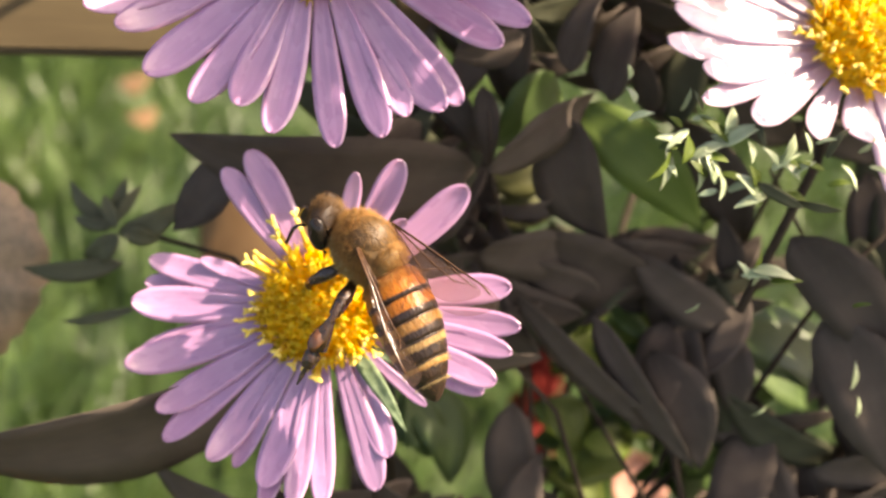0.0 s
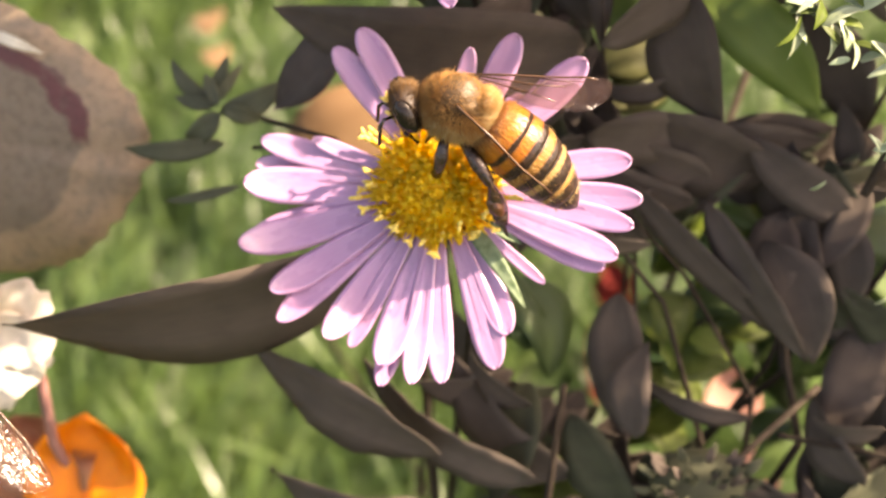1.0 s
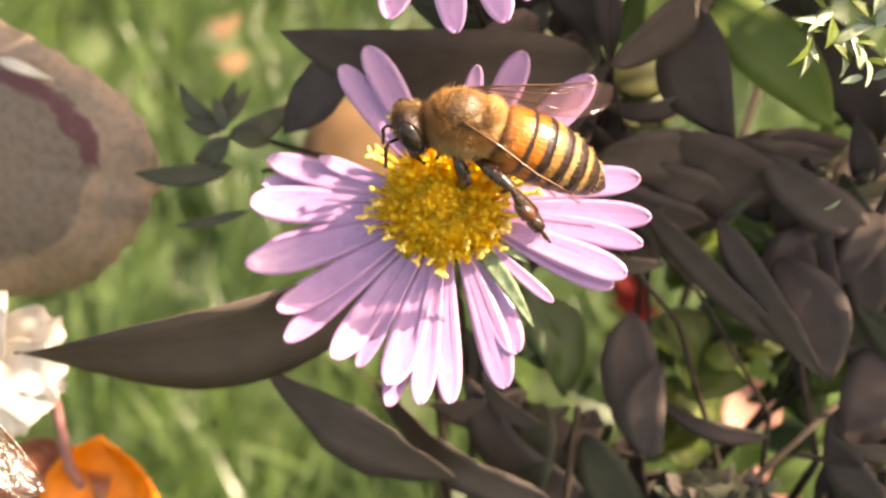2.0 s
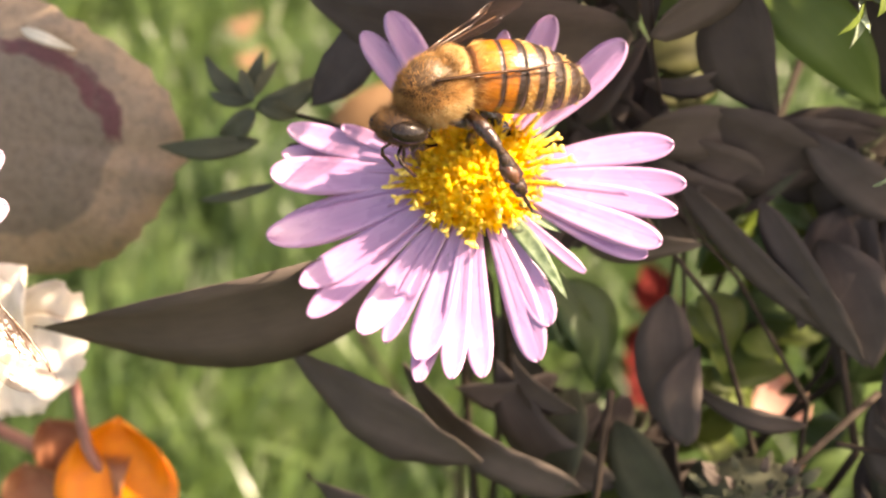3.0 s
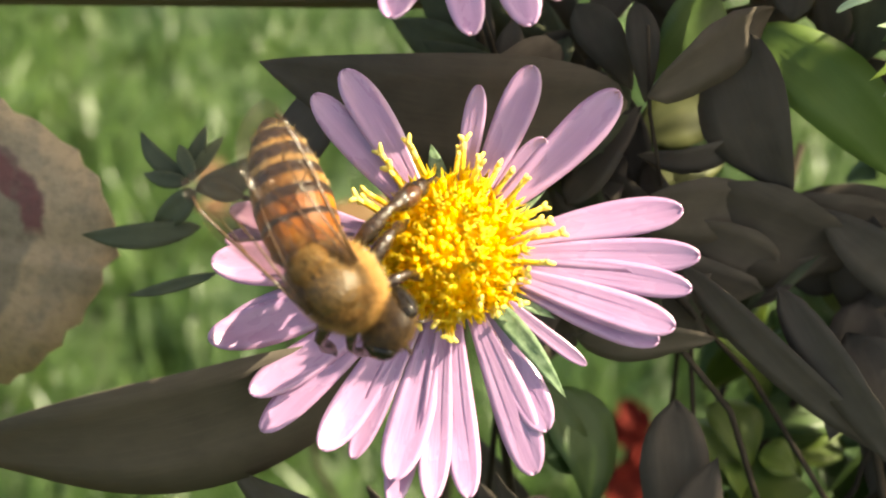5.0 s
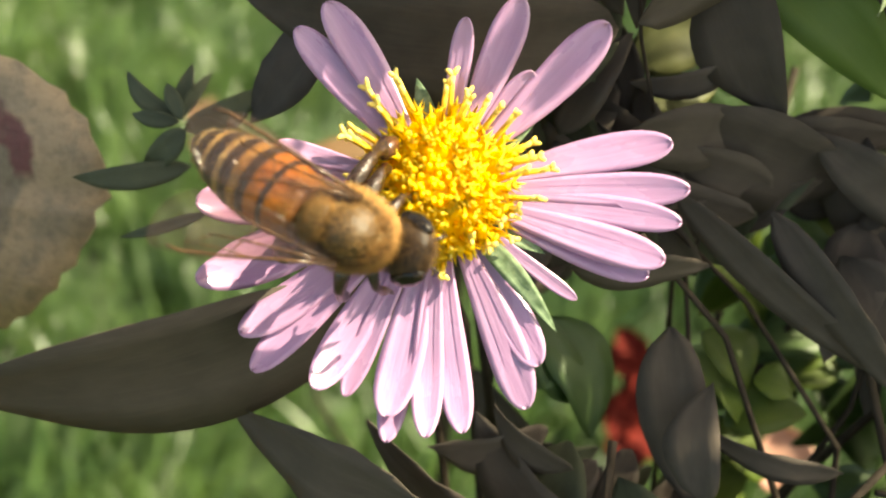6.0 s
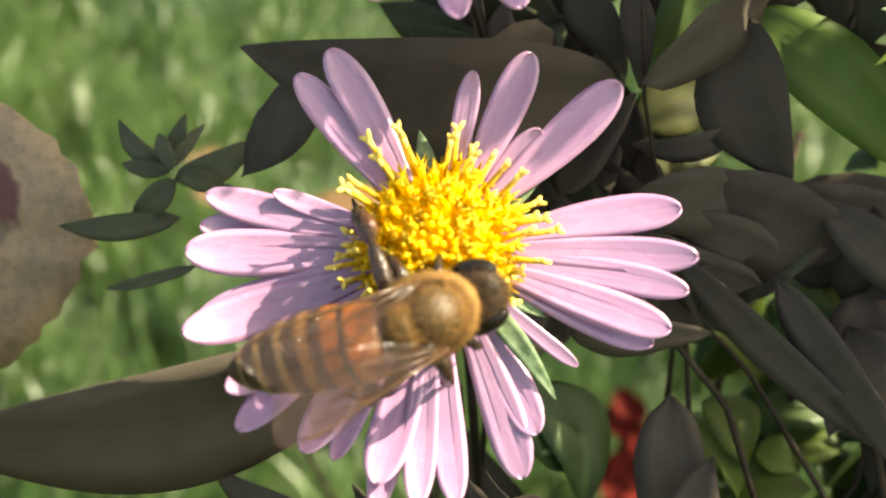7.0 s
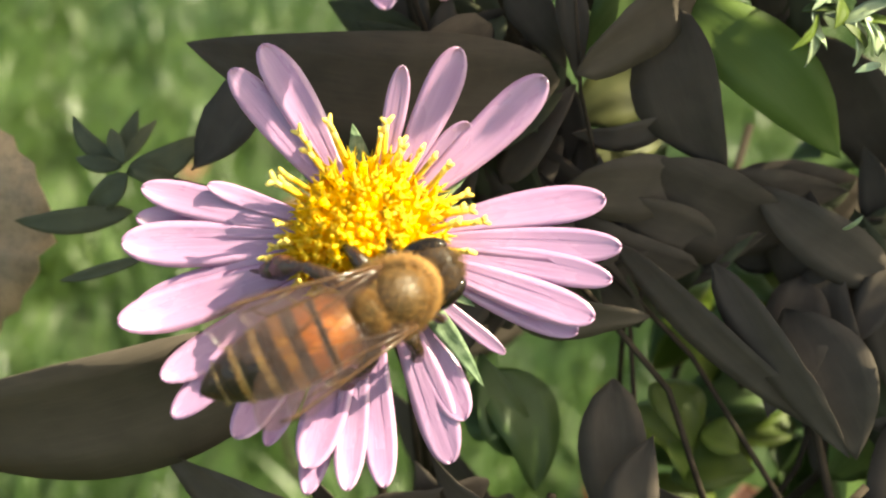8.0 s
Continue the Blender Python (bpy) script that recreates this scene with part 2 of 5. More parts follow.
far = nt.nodes.new("ShaderNodeVectorMath")
far.operation = "LENGTH"
nt.links.new(spot.outputs["Vector"], far.inputs[0])
edge = nt.nodes.new("ShaderNodeMath")
edge.operation = "MULTIPLY_ADD"
edge.inputs[1].default_value = 0.8
nt.links.new(wob.outputs["Fac"], edge.inputs[0])
nt.links.new(far.outputs["Value"], edge.inputs[2])
col = mixed(nt, ramp(nt, edge.outputs[0], (0.60, (1, 1, 1)), (0.66, (0, 0, 0))), col, maroon)
stain = grain(nt, 0.22, 5)
col = mixed(nt, ramp(nt, stain, (0.52, (0, 0, 0)), (0.60, (0.45, 0.45, 0.45))), col, (0.17, 0.145, 0.11))
fine = grain(nt, 1.3, 5)
col = mixed(nt, ramp(nt, fine, (0.3, (0.35, 0.35, 0.35)), (0.55, (0, 0, 0))), col, (0.06, 0.05, 0.038))
nt.links.new(col, p.inputs["Base Color"])
p.inputs["Roughness"].default_value = 0.65
p.inputs["Specular IOR Level"].default_value = 0.2
bumped(nt, p, fine, 0.5, 0.0003)

# lawn
lawn_m, nt, p = material("lawn_earth_and_moss")
g1 = grain(nt, 0.006, 6)
g2 = grain(nt, 0.05, 5)
col = mixed(nt, g1, (0.021, 0.039, 0.012), (0.038, 0.058, 0.017))
col = mixed(nt, ramp(nt, g2, (0.4, (0, 0, 0)), (0.7, (0.6, 0.6, 0.6))), col, (0.034, 0.042, 0.018))
nt.links.new(col, p.inputs["Base Color"])
p.inputs["Roughness"].default_value = 0.9
bumped(nt, p, g2, 0.8, 0.01)
grass_m, nt, p = material("grass_blades")
geo = nt.nodes.new("ShaderNodeNewGeometry")
col = ramp(nt, geo.outputs["Random Per Island"], (0.0, (0.038, 0.078, 0.022)), (0.55, (0.051, 0.096, 0.027)), (0.94, (0.068, 0.116, 0.034)), (1.0, (0.12, 0.15, 0.07)))
patch = grain(nt, 0.022, 3)
col = mixed(nt, ramp(nt, patch, (0.36, (0.75, 0.75, 0.75)), (0.52, (0.0, 0.0, 0.0))), col, (0.030, 0.060, 0.020))
col = mixed(nt, ramp(nt, patch, (0.54, (0.0, 0.0, 0.0)), (0.68, (0.6, 0.6, 0.6))), col, (0.125, 0.182, 0.052))
wide = grain(nt, 0.0045, 3)
col = mixed(nt, ramp(nt, wide, (0.38, (0.0, 0.0, 0.0)), (0.62, (0.6, 0.6, 0.6))), col, (0.088, 0.146, 0.030))
nt.links.new(col, p.inputs["Base Color"])
p.inputs["Roughness"].default_value = 0.34
p.inputs["Specular IOR Level"].default_value = 0.5
thin(nt, p, col, 0.35)


# ---- mesh helpers (millimetres in, metres out) ----
def shape(name, verts, faces, mats, slots=None, smooth=True):
    me = bpy.data.meshes.new(name)
    me.from_pydata([(v[0] * MM, v[1] * MM, v[2] * MM) for v in verts], [], faces)
    for m in (mats if isinstance(mats, (list, tuple)) else [mats]):
        me.materials.append(m)
    if slots:
        me.polygons.foreach_set("material_index", slots)
    if smooth:
        me.polygons.foreach_set("use_smooth", [True] * len(me.polygons))
    me.update()
    return me


def part(name, me, parent, m=None, label=""):
    ob = new(name, me)
    ob.parent = parent
    if m is not None:
        ob.matrix_basis = m
    if label:
        tagged(ob, label)
    return ob


def thing(name, m, label, category, group="", kind=""):
    ob = new(name)
    ob.empty_display_size = 0.005
    ob.matrix_basis = m
    return tagged(ob, label, category, group, kind)


def moved(x, y, z, rx=0, ry=0, rz=0):
    return pose(x * MM, y * MM, z * MM, rx, ry, rz)


def closed_sheet(name, top, nu, nv, thick, mats, smooth=True):
    """A thin closed solid over a grid of nu x nv points."""
    n = nu * nv
    verts = list(top) + [(x, y, z - thick) for x, y, z in top]
    faces = []
    for i in range(nu - 1):
        for j in range(nv - 1):
            a = i * nv + j
            faces.append((a, a + nv, a + nv + 1, a + 1))
            faces.append((n + a, n + a + 1, n + a + nv + 1, n + a + nv))
    rim = [i * nv for i in range(nu)] + [(nu - 1) * nv + j for j in range(1, nv)]
    rim += [i * nv + nv - 1 for i in range(nu - 2, -1, -1)] + [j for j in range(nv - 2, 0, -1)]
    for a, b in zip(rim, rim[1:] + rim[:1]):
        faces.append((b, a, n + a, n + b))
    return shape(name, verts, faces, mats, None, smooth)


def tube(points, radii, sides=6):
    """Vertices and faces of a tapered tube along points, closed at both ends."""
    verts, faces = [], []
    for i, (pt, r) in enumerate(zip(points, radii)):
        way = Vector(points[min(i + 1, len(points) - 1)]) - Vector(points[max(i - 1, 0)])
        q = way.to_track_quat("Z", "Y")
        for k in range(sides):
            a = 2 * math.pi * k / sides
            verts.append(tuple(Vector(pt) + q @ Vector((r * math.cos(a), r * math.sin(a), 0))))
    for i in range(len(points) - 1):
        for k in range(sides):
            a, b = i * sides + k, i * sides + (k + 1) % sides
            faces.append((a, b, b + sides, a + sides))
    faces.append(tuple(range(sides - 1, -1, -1)))
    faces.append(tuple(range((len(points) - 1) * sides, len(points) * sides)))
    return verts, faces


def joined(*pieces):
    verts, faces = [], []
    for v, f in pieces:
        n = len(verts)
        verts += v
        faces += [tuple(i + n for i in face) for face in f]
    return verts, faces


def ball(cx, cy, cz, rx, ry, rz, seg=14, rings=9):
    verts = [(cx, cy, cz + rz)]
    faces = []
    for i in range(1, rings):
        th = math.pi * i / rings
        for k in range(seg):
            a = 2 * math.pi * k / seg
            verts.append((cx + rx * math.sin(th) * math.cos(a), cy + ry * math.sin(th) * math.sin(a), cz + rz * math.cos(th)))
    verts.append((cx, cy, cz - rz))
    for k in range(seg):
        faces.append((0, 1 + k, 1 + (k + 1) % seg))
    for i in range(rings - 2):
        for k in range(seg):
            a, b = 1 + i * seg + k, 1 + i * seg + (k + 1) % seg
            faces.append((a, a + seg, b + seg, b))
    last = 1 + (rings - 2) * seg
    for k in range(seg):
        faces.append((len(verts) - 1, last + (k + 1) % seg, last + k))
    return verts, faces


# ---- ground ----
rng = random.Random(4)
ground_verts = [(-60000, -60000, 0), (60000, -60000, 0), (60000, 60000, 0), (-60000, 60000, 0)]
tagged(new("ground", shape("ground", ground_verts, [(0, 1, 2, 3)], lawn_m, None, False)), "mossy lawn soil under short grass", "ground", kind="structure")
gv, gf = [], []
for i in range(120000):
    near = i < 90000
    x, y = (rng.gauss(0, 420), rng.gauss(680, 430)) if near else (rng.gauss(0, 1500), rng.gauss(700, 1500))
    tuft = noise.noise(Vector((x / 55, y / 85, 2.0))) + 0.5 * noise.noise(Vector((x / 20, y / 30, 7.0)))
    if tuft < -0.16 and rng.random() < 0.85:
        continue
    a = rng.uniform(0, 2 * math.pi)
    h, w, lean = rng.uniform(20, 70) * (1 + 0.45 * tuft), rng.uniform(1.6, 3.8), rng.uniform(10, 60)
    dx, dy = math.cos(a), math.sin(a)
    b = rng.gauss(0.95, 0.8)
    lx, ly = math.cos(b) * lean, math.sin(b) * lean
    n = len(gv)
    for f, ww in ((0, 1.0), (0.4, 0.9), (0.75, 0.6)):
        for s in (-1, 1):
            gv.append((x + lx * f * f + s * w * ww * dx / 2, y + ly * f * f + s * w * ww * dy / 2, h * f * (1 - 0.25 * f)))
    gv.append((x + lx, y + ly, h * 0.75))
    gf += [(n, n + 1, n + 3, n + 2), (n + 2, n + 3, n + 5, n + 4), (n + 4, n + 5, n + 6)]
tagged(new("lawn_grass", shape("lawn_grass", gv, gf, grass_m)), "sunlit green lawn grass, long loose blades", "grass", kind="stuff")

# ---- timber rail behind the blooms ----
rail = thing("timber_rail", at(-20, 19.1, -20) @ pose(0, 0, 0, 0, 0, -0.6), "weathered brown wooden rail behind the asters", "rail")
bm = bmesh.new()
bmesh.ops.create_cube(bm, size=1)
bmesh.ops.scale(bm, verts=bm.verts, vec=(0.260, 0.034, 0.003))
bmesh.ops.translate(bm, verts=bm.verts, vec=(-0.102, 0.017, -0.0015))
bmesh.ops.bevel(bm, geom=bm.edges[:], offset=0.0005, segments=2, affect="EDGES")
me = bpy.data.meshes.new("board")
bm.to_mesh(me)
bm.free()
me.materials.append(weathered)
part("board", me, rail)
for px_ in (-0.205, -0.150):
    v, f = tube([(px_ * 1000, 20, -8), (px_ * 1000, -228, -346)], [5, 6], 10)
    part("post", shape("post", v, f, weathered), rail)


# ---- leaves ----
def leaf_mesh(length, width, bend, mat, fold=0.18, teeth=0, thick=0.05, seed=0):
    r = random.Random(seed)
    nu, nv = (25 if length > 20 else 13), 5
    twist = r.uniform(-0.25, 0.25)
    top = []
    for i in range(nu):
        u = i / (nu - 1)
        prof = (u ** 0.66 * (1 - u) ** 0.96) / 0.335 + 0.06 * (1 - u)
        w = width / 2 * prof
        for j in range(nv):
            s = j / (nv - 1) * 2 - 1
            edge = w * s
            if teeth and abs(s) == 1:
                edge *= 1 + 0.16 * (i % 2)
            z = fold * abs(s) * w + (0.04 if length < 20 else 0.012) * width * abs(s) * math.sin(9 * u + 2 * s + seed) + length * 0.10 * math.sin(math.pi * u) * (r.uniform(0.9, 1.1) if length < 20 else r.uniform(0.99, 1.01)) + twist * edge * u
            top.append((length * u, edge + bend * length * math.sin(math.pi * u), z))
    return closed_sheet("leaf", top, nu, nv, thick, mat)


def along(base, tip, tilt=0.0):
    """A pose in the bed's axes: x from base to tip, z outwards, leaning by tilt degrees about x."""
    b, t = Vector(base), Vector(tip)
    x = (t - b).normalized()
    z = Vector((0, 0, 1))
    z = (z - x * z.dot(x)).normalized()
    y = z.cross(x)
    m = Matrix((x, y, z)).transposed().to_4x4()
    m.translation = b * MM
    return m @ pose(0, 0, 0, tilt)


LEAF_NO = [0]


def leaf(sprig, base, tip, width, bend, mat, name="leaf", tilt=None):
    LEAF_NO[0] += 1
    r = random.Random(LEAF_NO[0] * 7)
    if tilt is None:
        # dark leaves hang with their edge to the sun, the lit ones face it
        lean = r.uniform(28, 44)
        facing = sorted((along(base, tip, k).col[2].xyz.dot(Vector((0.70, 0.60, 0.41))), k) for k in (-lean, lean))
        tilt = facing[0][1] if mat in (dark_leaf, sprig_leaf) else facing[1][1]
    length = (Vector(tip) - Vector(base)).length
    me = leaf_mesh(length, width, bend, mat, seed=LEAF_NO[0])
    words = {dark_leaf: "", green_leaf: "fresh green lit leaf", lime_leaf: "yellow-green lit leaf", broad_leaf: "broad green leaf, coloured brighter to look sunlit", olive_leaf: "dull olive leaf", pale_leaf: "small leaf coloured pale as if in full sun"}
    return part(name, me, sprig, along(base, tip, tilt), words.get(mat, ""))


def sprig(label, *stems):
    """A leafy shoot: an empty in the bed's axes that holds stems and leaves."""
    ob = thing("aster_shoot", BED.copy(), label, "plant", "aster shoots")
    for pts, r0, r1 in stems:
        n = len(pts)
        v, f = tube(pts, [0.6 * (r0 + (r1 - r0) * (i / (n - 1)) ** 3) for i in range(n)], 7)
        part("stem", shape("stem", v, f, stem_dark), ob)
    return ob


def fallen_leaf(x, y, size, mat, label):
    """A dry leaf on the grass tips."""
    ob = thing("fallen_leaf", pose(x, y, 0.062, 8, -6, 40 * x * 10), label, "leaf", "fallen leaves")
    part("blade", leaf_mesh(46 * size, 30 * size, 0.05, mat, 0.1, 1, 0.4, int(1000 * y)), ob)
    v, f = tube([(-14 * size, 0, -2), (0, 0, 0)], [0.6, 0.9], 6)
    part("stalk", shape("stalk", v, f, mat), ob)


fallen_leaf(-0.172, 0.600, 0.7, dry_brown, "dull brown fallen leaf lying in the grass")
fallen_leaf(-0.160, 0.555, 0.6, dry_brown, "small brown fallen leaf lying in the grass")
fallen_leaf(-0.06, 0.42, 0.5, straw_pale, "pale dry fallen leaf lying in the grass")
ROOT = (0, -228, -327)   # where the clump meets the soil
sprig_a = sprig("dark purple-brown aster shoot with broad pointed leaves",
                ([(-1, -3, -7), (1, -9, -15), (2, -24, -26), (0, -80, -80), ROOT], 0.4, 2.2), ([(2, -24, -26), (4, -2, -18), (3, 12, -12), (-1, 22, -3)], 0.4, 0.35))
sprig_b = sprig("dark green young aster tip with a star of small leaves",
                ([(-14.5, 4.2, -13), (-8, 2.5, -12), (-2, -6, -14), (0, -30, -22), (0, -90, -90), ROOT], 0.35, 1.8), ([(-14.5, 1.8, -12), (-11, 2, -12)], 0.3, 0.3))
sprig_c = sprig("dark aster shoot with crossing leaves and green lit gaps",
                ([(11.5, 14, -6), (12, 9, -8), (17, -4, -22), (18, -40, -44), (6, -120, -160), ROOT], 0.2, 2.2), ([(38, 18, -7), (36, 2, -22), (26, -14, -30), (15, -40, -42)], 0.35, 1.2))
sprig_d = sprig("dark aster shoot with drooping leaves and thin side twigs",
                ([(12, -3, -9), (18, -10, -12), (22, -22, -14), (18, -60, -50), (8, -130, -170), ROOT], 0.35, 2.0), ([(14, -2, -12), (20, -8, -14), (26, -18, -14), (27, -36, -22), (18, -60, -52)], 0.3, 0.9))
sprig_e = sprig("dark aster shoot with hanging pointed leaves",
                ([(27, -6, -13), (28, -12, -14), (30, -22, -14), (26, -60, -50), (10, -130, -180), ROOT], 0.5, 2.0), ([(27, -20, -10), (38, -22, -10), (46, -20, -9)], 0.4, 0.25))
sprig_g = sprig("dark dense lower aster shoot with toothed leaf tips",
                ([(10, -16, -9), (9, -26, -10), (8, -60, -50), (4, -130, -180), ROOT], 0.5, 2.0), ([(30, -16, -10), (24, -22, -10), (14, -28, -12), (8, -60, -52)], 0.45, 0.8))
leaf(sprig_a, (-4.9, -6.1, -7.0), (-31.7, -11.1, -5.0), 13.8, -0.06, dark_leaf, tilt=-52)
leaf(sprig_a, (0.5, -21.7, -9.0), (-14.5, -13.0, -10.0), 6.9, -0.1, dark_leaf, tilt=-46)
leaf(sprig_a, (10.9, 9.8, -10.0), (-12.2, 12.2, -8.0), 8.3, 0.04, dark_leaf)
leaf(sprig_a, (-6.4, 12.1, -9.0), (-12.9, 4.7, -12.0), 4.1, 0.12, dark_leaf)
leaf(sprig_a, (6.7, 13.2, -9.0), (-3.2, 8.6, -8.0), 6.2, 0.1, dark_leaf)
leaf(sprig_a, (-14.7, -0.9, -8.0), (-21.3, -2.4, -11.0), 0.8, 0.03, star_leaf, tilt=4)
leaf(sprig_a, (-3.6, -1.9, -4.0), (-9.0, -1.8, -6.0), 2.5, 0.0, dark_leaf)
leaf(sprig_b, (-17.7, 5.2, -13.0), (-21.3, 8.7, -14.0), 1.3, 0.1, star_leaf, tilt=4)
leaf(sprig_b, (-17.7, 5.2, -13.0), (-16.6, 8.9, -13.0), 1.2, 0.0, star_leaf, tilt=4)
leaf(sprig_b, (-17.4, 5.2, -12.0), (-15.6, 8.3, -14.0), 0.9, 0.0, star_leaf, tilt=4)
leaf(sprig_b, (-17.4, 5.0, -12.0), (-20.8, 5.7, -13.0), 1.1, 0.05, star_leaf, tilt=4)
leaf(sprig_b, (-16.8, 4.4, -11.0), (-12.0, 7.1, -12.0), 2.0, -0.1, star_leaf, tilt=4)
leaf(sprig_b, (-16.7, 2.1, -12.0), (-24.9, 1.6, -13.0), 1.7, 0.06, star_leaf, tilt=4)
leaf(sprig_b, (-16.8, 4.4, -11.0), (-20.0, 2.5, -13.0), 1.8, 0.1, star_leaf, tilt=4)
leaf(sprig_b, (-16.7, 5.0, -10.0), (-18.1, 7.5, -12.0), 1.0, 0.0, star_leaf, tilt=4)
leaf(sprig_b, (-16.2, 4.7, -10.0), (-13.6, 4.0, -11.0), 1.4, 0.0, star_leaf, tilt=4)
leaf(sprig_c, (11.5, 9.7, -6.0), (20.1, 15.8, -9.0), 4.0, 0.08, dark_leaf)
leaf(sprig_c, (17.6, 14.2, -8.0), (21.6, 4.0, -10.5), 5.4, -0.08, dark_leaf)
leaf(sprig_c, (18.6, 14.9, -10.5), (29.9, 5.0, -13.0), 5.0, 0.05, broad_leaf, tilt=10)
leaf(sprig_c, (12.6, 8.3, -15.5), (20.6, 11.4, -17.5), 4.4, 0.04, olive_leaf, tilt=-8)
leaf(sprig_c, (12.4, 5.9, -16.0), (19.4, 7.2, -18.0), 3.0, -0.04, olive_leaf, tilt=-8)
leaf(sprig_c, (18.4, 3.4, -13.5), (31.2, 3.0, -15.0), 3.8, 0.03, dark_leaf)
leaf(sprig_c, (28.8, 14.2, -17.0), (35.8, 3.2, -20.0), 5.4, 0.1, dark_leaf)
leaf(sprig_c, (18.1, 7.3, -10.0), (11.9, 6.8, -12.0), 2.0, 0.05, dark_leaf)
leaf(sprig_c, (11.3, 16.2, -9.0), (11.9, 9.8, -9.0), 2.1, 0.1, dark_leaf)
leaf(sprig_c, (7.9, 16.7, -12.0), (11.6, 11.1, -12.0), 3.1, 0.1, dark_leaf)
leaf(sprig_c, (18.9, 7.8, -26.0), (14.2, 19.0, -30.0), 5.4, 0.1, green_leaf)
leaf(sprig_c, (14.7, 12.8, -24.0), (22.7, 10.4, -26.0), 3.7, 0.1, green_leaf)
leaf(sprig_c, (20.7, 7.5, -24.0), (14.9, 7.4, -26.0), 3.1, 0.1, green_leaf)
leaf(sprig_c, (11.2, 3.2, -10.0), (20.9, 4.4, -13.0), 4.7, 0.0, dark_leaf)
leaf(sprig_c, (13.7, 4.4, -12.0), (28.2, -0.1, -16.0), 7.2, 0.05, dark_leaf)
leaf(sprig_c, (21.7, 3.1, -16.0), (35.7, 2.4, -20.0), 6.7, 0.0, dark_leaf)
leaf(sprig_d, (14.6, -0.4, -11.0), (29.6, -13.6, -12.0), 2.8, 0.04, dark_leaf)
leaf(sprig_d, (25.9, -0.4, -20.0), (37.3, -4.3, -24.0), 5.8, 0.0, dark_leaf)
leaf(sprig_d, (31.3, -2.1, -18.0), (29.4, -16.8, -18.0), 4.6, 0.06, dark_leaf)
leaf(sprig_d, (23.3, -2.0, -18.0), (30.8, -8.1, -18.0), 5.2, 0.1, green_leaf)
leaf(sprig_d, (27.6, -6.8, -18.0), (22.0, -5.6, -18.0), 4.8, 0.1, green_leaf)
leaf(sprig_d, (7.5, -4.9, -9.0), (16.5, -5.1, -10.0), 3.5, 0.1, dark_leaf)
leaf(sprig_d, (14.4, -9.2, -12.0), (15.9, -21.5, -13.0), 4.6, 0.0, dark_leaf)
leaf(sprig_d, (21.5, -13.9, -18.0), (24.3, -15.2, -18.0), 2.8, 0.1, lime_leaf)
leaf(sprig_d, (19.1, -14.3, -18.0), (20.6, -17.9, -18.0), 2.4, 0.1, lime_leaf)
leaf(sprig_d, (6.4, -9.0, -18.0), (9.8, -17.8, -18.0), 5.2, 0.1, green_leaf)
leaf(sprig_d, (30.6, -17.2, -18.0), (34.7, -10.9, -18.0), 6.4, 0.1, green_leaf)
leaf(sprig_e, (25.6, -4.8, -12.0), (29.8, -14.5, -11.0), 4.9, 0.15, dark_leaf)
leaf(sprig_e, (31.5, -2.6, -13.0), (33.2, -10.7, -13.0), 3.8, 0.1, dark_leaf)
leaf(sprig_e, (20.5, -1.8, -10.0), (29.0, -14.2, -10.0), 3.2, 0.05, dark_leaf)
leaf(sprig_e, (27.5, -2.8, -14.0), (24.4, -11.9, -12.0), 4.5, 0.1, dark_leaf)
leaf(sprig_e, (35.9, 4.7, -9.0), (43.5, -5.0, -8.0), 5.7, 0.1, dark_leaf)
leaf(sprig_e, (38.9, -1.6, -9.0), (45.0, -15.1, -8.0), 6.8, 0.1, dark_leaf)
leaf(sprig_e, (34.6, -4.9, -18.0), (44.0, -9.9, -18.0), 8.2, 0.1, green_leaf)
leaf(sprig_e, (23.6, -4.4, -18.0), (29.6, -3.4, -18.0), 4.3, 0.1, lime_leaf)
leaf(sprig_e, (19.4, -17.0, -18.0), (25.4, -16.5, -18.0), 4.3, 0.12, lime_leaf)
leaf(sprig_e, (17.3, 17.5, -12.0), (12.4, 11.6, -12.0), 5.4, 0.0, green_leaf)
leaf(sprig_e, (14.4, 20.0, -8.0), (8.9, 18.3, -8.0), 2.6, 0.05, dark_leaf)
leaf(sprig_e, (18.1, 17.2, -9.0), (20.6, 23.7, -9.0), 3.2, 0.05, dark_leaf)
leaf(sprig_e, (21.5, 15.2, -10.0), (23.5, 22.6, -10.0), 3.5, 0.05, dark_leaf)
leaf(sprig_g, (-0.3, -25.7, -8.0), (-12.9, -23.4, -10.0), 6.0, 0.1, dark_leaf)
leaf(sprig_g, (15.5, -19.8, -8.0), (16.4, -12.4, -9.0), 3.6, 0.1, dark_leaf)
leaf(sprig_g, (7.7, -18.3, -11.0), (2.6, -13.8, -11.0), 3.1, 0.1, dark_leaf)
leaf(sprig_g, (24.9, -18.7, -10.0), (15.6, -15.4, -11.0), 2.1, 0.05, dark_leaf)
leaf(sprig_g, (9.4, -28.4, -18.0), (13.8, -27.3, -18.0), 5.7, 0.1, lime_leaf)
leaf(sprig_g, (4.7, -12.4, -18.0), (9.0, -12.4, -18.0), 5.2, 0.1, green_leaf)
leaf(sprig_g, (8.6, -15.3, -18.0), (6.0, -8.0, -18.0), 3.8, 0.1, green_leaf)
leaf(sprig_g, (18.0, -10.3, -18.0), (21.1, -15.1, -18.0), 4.3, 0.1, lime_leaf)
leaf(sprig_g, (34.1, -24.0, -10.0), (30.3, -17.3, -12.0), 3.7, 0.1, dark_leaf)
